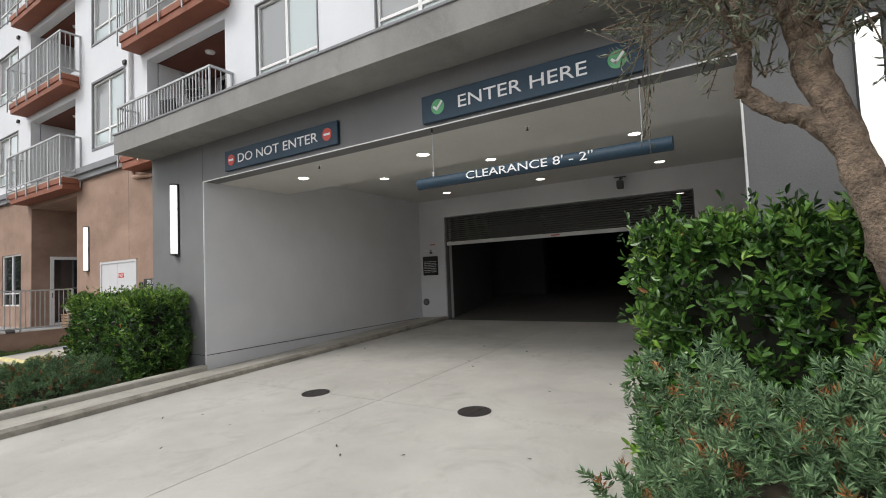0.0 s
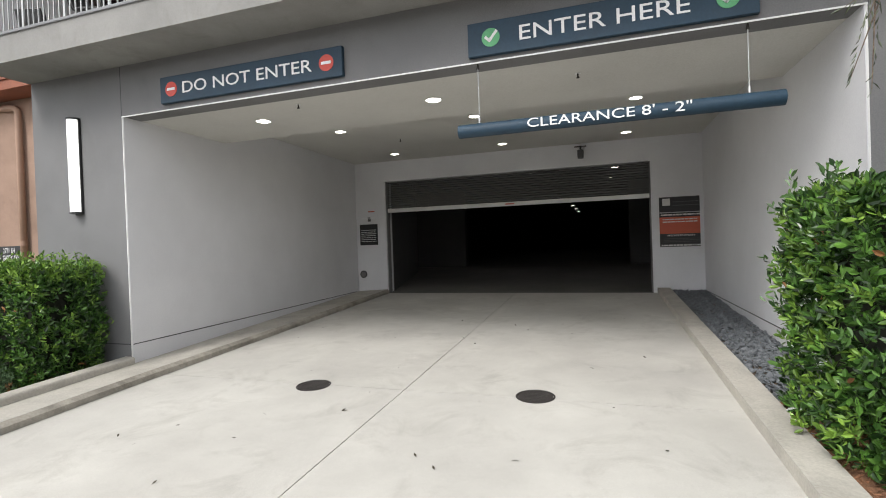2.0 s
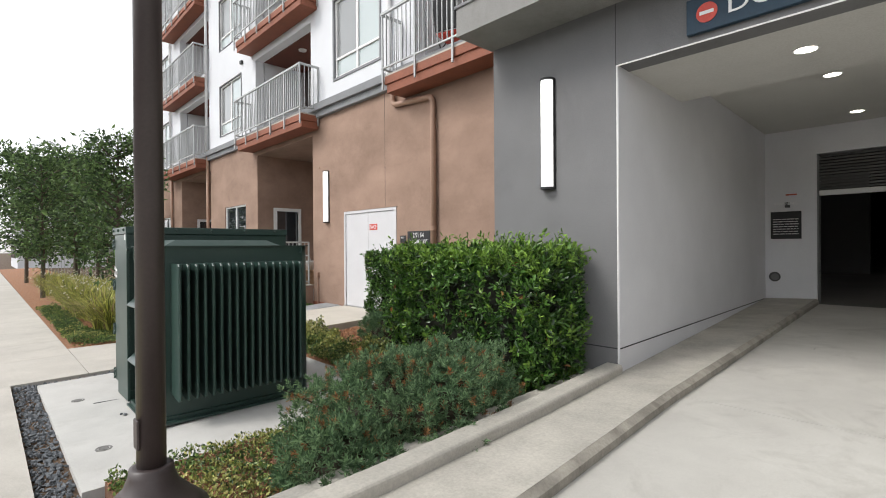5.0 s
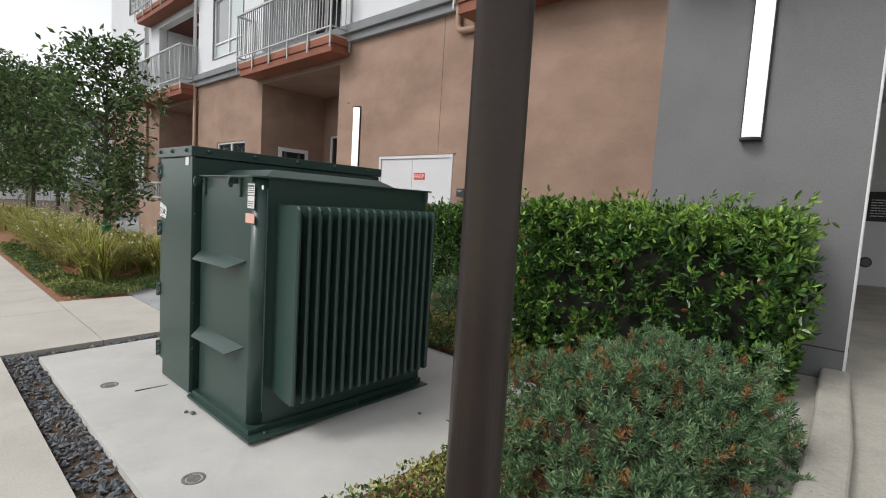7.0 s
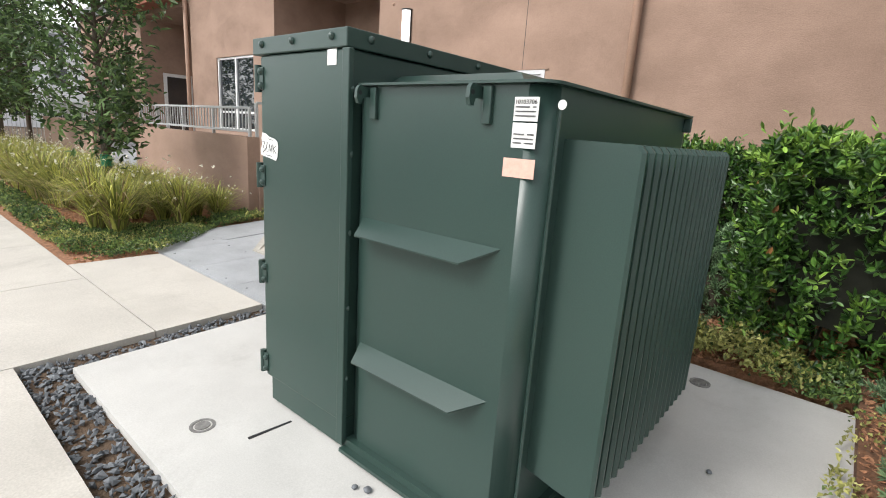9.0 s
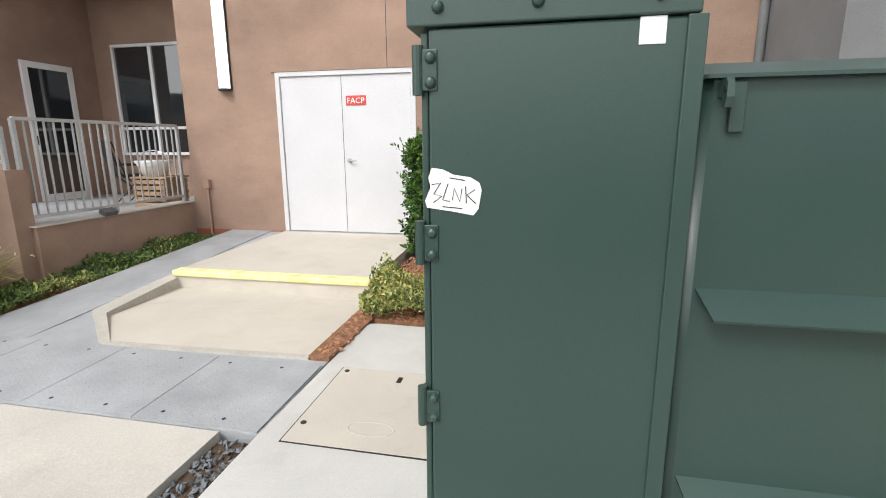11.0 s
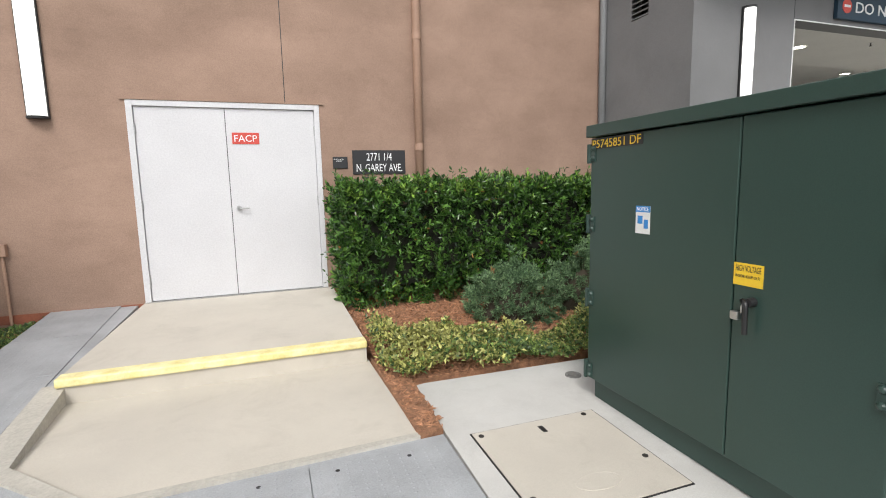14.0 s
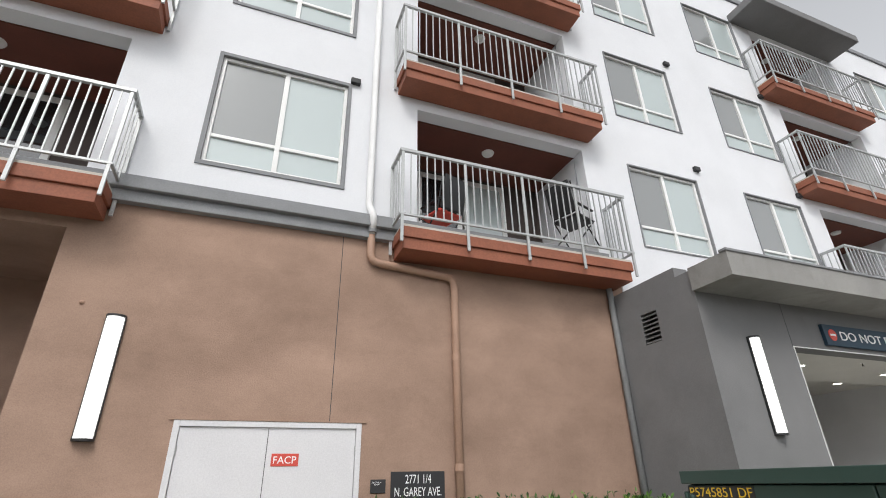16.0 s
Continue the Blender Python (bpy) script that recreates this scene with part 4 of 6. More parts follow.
part("pink_label", box(-9.968, -9.852, 1.5565, 1.5585, 1.085, 1.143), PINK, tx, "faded pink label")

tx.location, tx.scale = (-10.561, 2.347, -0.215), (0.96, 1.04, 0.994)

# hatch, cast bolts and slot in the pad
hz = walk_z(2.6)
hatch = thing("utility_hatch", (-11.83, 2.6, hz), "cream concrete utility hatch lid with corner bolts", "hatch")
part("lid", prism([(-12.24, 2.19), (-11.42, 2.19), (-11.42, 2.985), (-12.24, 2.985)], hz - 0.05, lambda x, y: walk_z(y) + 0.006), LANDC, hatch)
part("gap", prism([(-12.25, 2.18), (-11.41, 2.18), (-11.41, 2.995), (-12.25, 2.995)], hz - 0.06, lambda x, y: walk_z(y) + 0.001), BLACK, hatch)
for x, y in ((-12.2, 2.94), (-11.5, 2.95), (-12.2, 2.35), (-11.47, 2.45)):
    part("bolt", cyl(0.018, 0.016, -0.01, 0.01, 12, m=at(x, y, walk_z(y))), IRON, hatch)
part("lifting_slot", box(-11.845, -11.815, 2.85, 2.92, hz, walk_z(2.9) + 0.0075), BLACK, hatch)
part("emblem", lathe([(0.13, 0.0), (0.13, 0.008), (0.12, 0.008), (0.118, 0.006)], 32, m=at(-11.83, 2.36, walk_z(2.36)) @ Matrix.Diagonal((1, 0.5, 1, 1))), LANDC, hatch, "cast oval emblem")
for x, y in ((-11.30, 1.14), (-9.61, 3.46), (-11.20, 3.50), (-9.61, 1.11)):
    s = thing("pad_bolt_cover", (x, y, walk_z(y)), "small round metal cover set in the pad", "cover", "pad covers")
    part("ring", lathe([(0.06, -0.02), (0.06, 0.003), (0.045, 0.003), (0.04, -0.004)], 20, m=at(x, y, walk_z(y))), COVERM, s)
    part("cap", cyl(0.042, 0.035, -0.02, 0.004, 16, m=at(x, y, walk_z(y))), COVERM, s)
for k, (x, y, r) in enumerate(((-10.44, 1.375, 0.014), (-10.39, 1.40, 0.017), (-9.36, 2.55, 0.014))):
    peb = bmesh.new()
    bmesh.ops.create_icosphere(peb, subdivisions=2, radius=r)
    for v in peb.verts:
        v.co += 0.4 * r * noise.noise_vector(v.co * 40 + Vector((k, 0, 0)))
        v.co.z *= 0.7
    peb.transform(at(x, y, walk_z(y) + r * 0.55))
    tagged(smooth(new("pebble", mesh_of("pebble", peb, STONE))), "small dark loose stone on the concrete pad", "stone", "loose stones")
s = thing("pad_slot", (-11.04, 1.36, walk_z(1.36)), "narrow dark slot cut into the pad", "slot")
part("groove", box(-0.12, 0.12, -0.008, 0.008, -0.02, 0.002, m=at(-11.04, 1.36, walk_z(1.36)) @ Matrix.Rotation(radians(85), 4, "Z")), BLACK, s)

# ---- service door and its wall ----
dz = 0.03
d = thing("double_door", (-13.62, YF, dz), "white painted steel double door with lever handle, closed", "door")
fr = box(-14.59, -14.53, YF - 0.012, YF + 0.14, dz, 2.175, 0.004)
box(-12.71, -12.65, YF - 0.012, YF + 0.14, dz, 2.175, 0.004, fr)
box(-14.53, -12.71, YF - 0.012, YF + 0.14, 2.115, 2.175, 0.004, fr)
part("door_frame", fr, DOORW, d)
part("drip_cap", box(-14.64, -12.60, YF - 0.02, YF + 0.01, 2.176, 2.19), BROWN, d)
part("threshold", box(-14.59, -12.65, YF - 0.02, YF + 0.14, dz - 0.03, dz + 0.012), CHROME, d)
for n, (xa, xb) in enumerate(((-14.526, -13.662), (-13.655, -12.714))):
    leaf = part("door_leaf", box(xa, xb, YF + 0.012, YF + 0.057, dz + 0.016, 2.112, 0.003), DOORW, d)
    hx = xa if n == 0 else xb
    for z in (0.28, 1.08, 1.88):
        part("hinge", cyl(0.011, 0.011, z - 0.055, z + 0.055, 10, m=at(hx + (-0.003 if n == 0 else 0.003), YF + 0.004, 0)), CHROME, leaf)
hd = part("lever_handle", disc(0.03, 0.015, at(-13.58, YF + 0.012, 1.02)), CHROME, d, "brushed metal lever handle")
part("lever", tube(bend([(-13.58, YF + 0.01, 1.02), (-13.58, YF - 0.04, 1.02), (-13.47, YF - 0.04, 1.02)], 0.02), 0.009, 10), CHROME, hd)
# added dark strip draws the open seam between the two leaves
part("seam_strip", box(-13.662, -13.655, YF + 0.014, YF + 0.05, dz + 0.016, 2.112), GARAGE, d, "thin dark strip drawn as the seam between the leaves")
sg = part("door_sign", box(-13.60, -13.32, YF + 0.006, YF + 0.012, 1.73, 1.855, 0.002), SIGNR, d, "red sign with white letters")
part("lettering", letters("FACP", 0.1, at(-13.46, YF + 0.0045, 1.792), depth=0.001, width=0.235, height=0.072), SIGNW, sg)

s = thing("address_sign", (-11.965, YF, 1.366), "black address sign with white lettering", "sign")
part("panel", box(-12.29, -11.64, YF - 0.015, YF, 1.378, 1.664, 0.003), SIGNB, s)
part("number", letters("2771 1/4", 0.1, at(-11.965, YF - 0.0165, 1.585), depth=0.001, width=0.31, height=0.092), SIGNW, s)
part("street_name", letters("N. GAREY AVE.", 0.1, at(-11.965, YF - 0.0165, 1.455), depth=0.001, width=0.56, height=0.092), SIGNW, s)
s = thing("room_sign", (-12.435, YF, 1.449), "small black room sign with tiny white lettering", "sign")
part("panel", box(-12.522, -12.349, YF - 0.012, YF, 1.449, 1.587, 0.003), SIGNB, s)
part("lettering", letters("ELECTRICAL\nROOM", 0.03, at(-12.45, YF - 0.0135, 1.545), depth=0.001, width=0.11), SIGNW, s)
for x, z0, z1 in ((-13.02, 2.19, 4.53),):
    structure("control_joint", box(x - 0.004, x + 0.004, YF - 0.0015, YF + 0.001, z0, z1), GARAGEDARK, "thin dark stucco joint", "joint")
structure("weep_screed", box(-16.03, -14.6, YF - 0.012, YF, -0.06, 0.03), RUST, "dark metal base screed", "trim")
structure("weep_screed_right", box(-12.6, -8.73, YF - 0.012, YF, -0.06, 0.03), RUST, "dark metal base screed", "trim")

dp = thing("downpipe", (-11.5, YF - 0.07, 0), "brown painted round downpipe with offset elbows", "downpipe")
smooth(part("lower_pipe", tube(bend([(-12.66, YF - 0.07, 4.75), (-12.66, YF - 0.07, 4.19), (-11.47, YF - 0.07, 4.10), (-11.47, YF - 0.07, -0.1)], 0.13), 0.052, 14), PIPEB, dp))
smooth(part("upper_pipe", tube(bend([(-12.72, YW - 0.07, 14.2), (-12.72, YW - 0.07, 5.0), (-12.66, YF - 0.19, 4.8), (-12.66, YF - 0.08, 4.6)], 0.08), 0.05, 14), PIPEW, dp, "white painted upper pipe"))
for z in (4.66,):
    part("coupling", cyl(0.06, 0.06, z - 0.06, z + 0.06, 16, m=at(-12.66, YF - 0.1, 0)), PIPEG, dp)
for z in (3.0, 1.7):
    part("coupling", cyl(0.057, 0.057, z - 0.04, z + 0.04, 16, m=at(-11.47, YF - 0.07, 0)), PIPEB, dp)
dp = thing("downpipe", (-8.79, YF - 0.07, 0), "grey painted downpipe in the wall corner", "downpipe")
smooth(part("pipe", tube(bend([(-8.75, YF + 0.0, 4.5), (-8.79, YF - 0.07, 4.2), (-8.79, YF - 0.07, -0.1)], 0.1), 0.048, 14), PIPEG, dp))
for x in (-23.6, -28.2):
    dp = thing("downpipe", (x, YF - 0.07, 0), "brown painted downpipe on the stucco wall", "downpipe")
    smooth(part("pipe", tube([(x, YF - 0.07, 4.9), (x, YF - 0.07, -0.2)], 0.055, 12), PIPEB, dp))
    smooth(part("upper_pipe", tube([(x, YW - 0.07, 14.2), (x, YW - 0.07, 4.9)], 0.05, 12), PIPEW, dp))
s = thing("conduit_box", (-15.77, YF, 0.03), "brown painted conduit with a small box", "conduit")
part("junction_box", box(-15.81, -15.725, YF - 0.06, YF, 0.63, 0.75, 0.004), PIPEB, s)
part("conduit", tube([(-15.765, YF - 0.03, 0.63), (-15.765, YF - 0.03, -0.1)], 0.014, 10), PIPEB, s)
s = thing("wall_sensor", (-15.68, YF, 3.32), "tiny round sensor on the stucco", "sensor")
part("dome", lathe([(0.025, 0), (0.02, 0.02), (0.008, 0.028)], 12, m=at(-15.68, YF, 3.32) @ Matrix.Rotation(radians(90), 4, "X")), PIPEB, s)

# ---- windows and balconies ----
PANE_A = pane_glass("screened_pane", (0.23, 0.24, 0.24), 0.12)
PANE_B = pane_glass("bright_pane", (0.44, 0.50, 0.50), 0.05)
PANE_D = pane_glass("dark_pane", (0.018, 0.022, 0.026), 0.03)


def window(x0, x1, z0, z1, y, trim=0.05, dark=False, name="window_1"):
    s = thing(name, ((x0 + x1) / 2, y, z0), "white vinyl sliding window with pale blinds" if not dark else "white vinyl sliding window reflecting the sky", "window", "", "structure")
    if trim:
        t = trim
        bm = box(x0 - t, x0 + 0.005, y - 0.02, y + 0.06, z0 - t, z1 + t)
        box(x1 - 0.005, x1 + t, y - 0.02, y + 0.06, z0 - t, z1 + t, bm=bm)
        box(x0 + 0.005, x1 - 0.005, y - 0.02, y + 0.06, z1 - 0.005, z1 + t, bm=bm)
        box(x0 + 0.005, x1 - 0.005, y - 0.02, y + 0.06, z0 - t, z0 + 0.005, bm=bm)
        part("trim", bm, CORNICE, s, "dark grey surround, drawing the edge shadow where narrow")
    f, yf = 0.055, y + 0.03
    zt, xm = z0 + 0.25 * (z1 - z0), (x0 + x1) / 2
    bm = box(x0 + 0.005, x0 + f, yf, yf + 0.08, z0 + 0.005, z1 - 0.005, 0.004)
    box(x1 - f, x1 - 0.005, yf, yf + 0.08, z0 + 0.005, z1 - 0.005, 0.004, bm)
    box(x0 + f, x1 - f, yf, yf + 0.08, z1 - f, z1 - 0.005, 0.004, bm)
    box(x0 + f, x1 - f, yf, yf + 0.08, z0 + 0.005, z0 + f, 0.004, bm)
    part("window_frame", bm, VINYL, s)
    part("mullion", box(xm - 0.035, xm + 0.035, yf + 0.004, yf + 0.076, z0 + f, z1 - f, 0.004), VINYL, s)
    for xa, xb, up in ((x0 + f, xm - 0.035, PANE_A), (xm + 0.035, x1 - f, PANE_B)):
        part("transom", box(xa, xb, yf + 0.006, yf + 0.07, zt - 0.025, zt + 0.025, 0.003), VINYL, s)
        part("pane", box(xa, xb, yf + 0.04, yf + 0.048, zt + 0.025, z1 - f), PANE_D if dark else up, s)
        part("pane", box(xa, xb, yf + 0.04, yf + 0.048, z0 + f, zt - 0.025), PANE_D if dark else PANE_B, s)


for a, b in WINS:
    for f in FLOORS:
        # the narrow 0.02 surround draws a slight shadow round the other windows
        window(a, b, f + win_z(a)[0], f + win_z(a)[1], YW, 0.05 if -16 < a < -14 else 0.02)
window(-22.1, -20.3, 1.0, 2.75, YF, 0, True, "window_2")
window(-30.2, -28.5, 1.0, 2.75, YF, 0, True, "window_2")
window(-18.95, -17.30, 1.05, 3.05, 8.285, 0, True, "window_3")
for a, b in WINS:
    for f in FLOORS[1:]:
        v = thing("wall_vent", (b + 0.05, YW, f - 0.55), "small dark square wall vent", "vent", "wall vents")
        part("hood", box(b + 0.02, b + 0.17, YW - 0.07, YW, f - 0.62, f - 0.52, 0.01), BLACK, v)


def patio_door(x0, x1, z0, z1, y, glass):
    s = thing("patio_door", ((x0 + x1) / 2, y, z0), "white framed glass patio door, closed", "door", "patio doors")
    bm = box(x0, x0 + 0.1, y - 0.05, y, z0, z1, 0.004)
    box(x1 - 0.1, x1, y - 0.05, y, z0, z1, 0.004, bm)
    box(x0 + 0.1, x1 - 0.1, y - 0.05, y, z1 - 0.1, z1, 0.004, bm)
    box(x0 + 0.1, x1 - 0.1, y - 0.05, y, z0, z0 + 0.12, 0.004, bm)
    part("door_frame", bm, VINYL, s)
    part("pane", box(x0 + 0.1, x1 - 0.1, y - 0.03, y - 0.02, z0 + 0.12, z1 - 0.1), glass, s)
    part("handle", tube([(x0 + 0.05, y - 0.07, z0 + 0.95), (x0 + 0.05, y - 0.07, z0 + 1.1)], 0.01, 8), BLACK, s)
    return s


for n, (a, b) in enumerate(BAYS):
    for f in FLOORS:
        patio_door(a + 0.5, a + 1.4, f + 0.015, f + 2.05, 8.0, PANE_D)
        patio_door(a + 1.45, a + 2.35, f + 0.015, f + 2.05, 8.0, PANE_B if n == 2 else PANE_D)
        x, z = (a + b) / 2, f + 2.14
        s = thing("ceiling_light", (x, 7.1, z), "round white flush ceiling light", "ceiling light", "balcony ceiling lights")
        part("body", lathe([(0.05, z - 0.05), (0.10, z - 0.035), (0.115, z)], 24, m=at(x, 7.1, 0)), VINYL, s)
for xs, yc, zf in ((-19.4, 7.41, 0.30), (-27.0, 7.5, 0.30)):
    patio_door(-0.45, 0.45, 0, 2.3, 0, PANE_D).matrix_basis = pose(xs, yc, zf, 0, 0, 90)


def balcony(width):
    """Built round x = 0, with the wall at y = 0 and the floor at z = 0."""
    s = thing("balcony", (0, 0, 0), "rust-red projecting balcony with silver steel railing", "balcony", "facade balconies")
    h, w = width / 2, 0.46
    slab = part("slab", box(-h, h, -w, 0.02, -0.42, -0.27, 0.006), RUST, s, "rust-red painted fascia")
    part("lower_board", box(-h + 0.03, h - 0.03, -w + 0.03, 0.02, -0.58, -0.42, 0.006), RUST, slab)
    part("deck", box(-h + 0.01, h - 0.01, -w + 0.01, 0.26, -0.27, -0.235), WALKC, slab)
    r = 0.02
    top, low, yo, xo = 0.90, -0.12, -w - 0.035, h + 0.03
    for name, z, q in (("top_rail", top, 0.024), ("bottom_rail", low, 0.016)):
        bm = box(-xo - q, xo + q, yo - q, yo + q, z - q, z + q, 0.004)
        for sx in (-1, 1):
            box(sx * xo - q, sx * xo + q, yo + q, -0.01, z - q, z + q, 0.004, bm)
        part(name, bm, RAILM, s)
    bal = mesh_of("baluster", box(-0.008, 0.008, -0.008, 0.008, low + 0.015, top - 0.02), RAILM)
    post = mesh_of("post", box(-r, r, -0.014, 0.014, -0.52, top - 0.02, 0.003), RAILM)
    n = max(3, round(width / 0.9))
    xs = [-xo + 0.02 + (2 * xo - 0.04) * k / n for k in range(n + 1)]
    for x in xs:
        piece("post", post, s, at(x, yo, 0))
    for a, b in zip(xs, xs[1:]):
        for k in range(1, 8):
            piece("baluster", bal, s, at(a + (b - a) * k / 8, yo, 0))
    for sx in (-1, 1):
        for k in range(1, 5):
            piece("baluster", bal, s, at(sx * xo, yo + k * 0.115, 0))
        piece("post", post, s, at(sx * xo, -0.03, 0))
    return s


SPANS = [(-28.0, -23.6), (-19.75, -15.68), (-12.36, -8.62), (-2.95, 0.95)]
for n, (a, b) in enumerate(SPANS):
    proto = balcony(b - a)
    for k, f in enumerate(FLOORS):
        m = at((a + b) / 2, YW, f)
        if k == 0:
            proto.matrix_basis = m
        else:
            copy_thing(proto, m)

cano = thing("balcony_canopy", (-1.0, 5.7, 12.75), "dark grey flat canopy over the top balcony", "canopy")
part("slab", box(-3.05, 1.1, 5.6, YW, 12.75, 13.0, 0.02), GREY, cano)


# balcony and patio furniture
def folding_chair(x, y, z, turn, cloth, label):
    s = thing("patio_chair", (0, 0, 0), label, "chair")
    for sx in (-0.24, 0.24):
        part("leg", tube([(sx, 0.25, 0), (sx, -0.2, 0.45)], 0.012, 8), BLACK, s)
        part("leg", tube([(sx, -0.25, 0), (sx, 0.2, 0.45), (sx, 0.34, 1.0)], 0.012, 8), BLACK, s)
        part("armrest", box(sx - 0.02, sx + 0.02, -0.2, 0.28, 0.62, 0.645, 0.006), BLACK, s)
    part("seat", box(-0.23, 0.23, -0.22, 0.24, 0.43, 0.48, 0.02), cloth, s)
    part("backrest", box(-0.23, 0.23, -0.02, 0.02, 0, 0.55, 0.015, m=at(0, 0.26, 0.48) @ Matrix.Rotation(radians(-14), 4, "X")), BLACK, s)
    s.matrix_basis = pose(x, y, z, 0, 0, turn)


folding_chair(-11.45, 6.9, 4.865, 200, SIGNR, "dark folding patio chair with a red cushion")
folding_chair(-9.35, 6.3, 4.865, 110, SIGNB, "dark folding patio chair on the balcony")
folding_chair(-17.6, 7.1, 0.30, 150, SIGNB, "dark folding patio chair on the patio")

# ---- patio of the ground-floor flat ----
structure("patio_floor", prism([(-16.2, 4.2), (-16.2, 8.3), (-28, 8.3), (-28, 4.2)], -0.4, 0.30), STEEL, "blue-grey painted patio floor", "floor")
structure("wall_patio_side", prism([(-16.03, 6.46), (-16.03, 4.15), (-16.25, 4.15), (-16.25, 6.46)], -0.5, 0.42), BROWN, "low brown stucco patio wall", "wall")
structure("wall_patio_front", prism([(-16.1, 4.0), (-16.1, 4.2), (-20.6, 4.2), (-20.6, 4.0)], -0.5, 1.0), BROWN, "brown stucco garden wall", "wall")
structure("wall_patio_far", prism([(-23.4, 4.0), (-23.4, 4.2), (-28.0, 4.2), (-28.0, 4.0)], -0.5, 1.0), BROWN, "brown stucco garden wall", "wall")
structure("patio_wall_cap", box(-16.27, -16.01, 4.13, 6.46, 0.42, 0.435), WALKC, "pale cap on the low wall", "trim")


def railing(pts, z0, z1, label):
    (xa, ya), (xb, yb) = pts
    s = thing("railing", ((xa + xb) / 2, (ya + yb) / 2, z0), label, "railing")
    way = Vector((xb - xa, yb - ya, 0))
    n = max(2, round(way.length / 0.105))
    ang = math.atan2(way.y, way.x)
    for name, z in (("top_rail", z1), ("bottom_rail", z0 + 0.08)):
        part(name, box(0, way.length, -0.018, 0.018, z - 0.018, z + 0.018, 0.004, m=at(xa, ya, 0) @ Matrix.Rotation(ang, 4, "Z")), RAILM, s)
    bal = mesh_of("baluster", box(-0.008, 0.008, -0.008, 0.008, z0 + 0.09, z1 - 0.015), RAILM)
    post = mesh_of("post", box(-0.02, 0.02, -0.02, 0.02, z0, z1, 0.003), RAILM)
    for k in range(n + 1):
        q = way * k / n
        main = k % 11 == 0 or k == n
        piece("post" if main else "baluster", post if main else bal, s, at(xa + q.x, ya + q.y, 0) @ Matrix.Rotation(ang, 4, "Z"))


railing([(-16.14, 6.40), (-16.14, 4.18)], 0.435, 1.50, "silver steel railing on the low patio wall")
railing([(-16.2, 4.1), (-20.5, 4.1)], 1.0, 1.42, "low silver steel railing on the garden wall")
railing([(-23.4, 4.1), (-28.0, 4.1)], 1.0, 1.42, "low silver steel railing on the garden wall")
railing([(-30.5, 2.2), (-30.5, 6.3)], -0.2, 1.2, "dark steel garden fence")

s = thing("wooden_crate", (-16.75, 6.7, 0.3), "weathered wooden slatted crate on the patio", "crate")
CRATE = material("crate_wood", (0.34, 0.22, 0.13), 0.8, var=0.3, scale=8, grain=60)
for k in range(5):
    part("slat", box(-17.05, -16.5, 6.45, 6.47, 0.33 + 0.085 * k, 0.39 + 0.085 * k, 0.004), CRATE, s)
    part("slat", box(-17.05, -16.5, 6.93, 6.95, 0.33 + 0.085 * k, 0.39 + 0.085 * k, 0.004), CRATE, s)
for x in (-17.03, -16.52):
    part("end_board", box(x - 0.015, x + 0.015, 6.47, 6.93, 0.31, 0.74, 0.004), CRATE, s)
part("top_board", box(-17.07, -16.48, 6.44, 6.96, 0.75, 0.775, 0.004), CRATE, s)
s = thing("plastic_tub", (-16.85, 6.7, 0.775), "white plastic tub with a handle on the crate", "tub")
smooth(part("tub", lathe([(0.16, 0.775), (0.22, 0.93), (0.26, 1.0), (0.255, 1.01), (0.2, 0.95)], 24, m=at(-16.85, 6.7, 0)), VINYL, s))
part("handle", tube([(-16.85 + 0.25 * math.cos(t / 8 * math.pi), 6.7, 1.0 + 0.16 * math.sin(t / 8 * math.pi)) for t in range(9)], 0.008, 8), CHROME, s)
s = thing("spot_light", (-16.06, 5.0, 0.435), "small grey spotlight on the wall cap", "spotlight")
part("housing", box(-0.05, 0.05, -0.09, 0.09, -0.03, 0.03, 0.01, m=at(-16.02, 5.0, 0.47) @ Matrix.Rotation(radians(25), 4, "Y")), GARAGE, s)
part("bracket", box(-16.09, -16.05, 4.97, 5.03, 0.43, 0.47, 0.004), GARAGE, s)

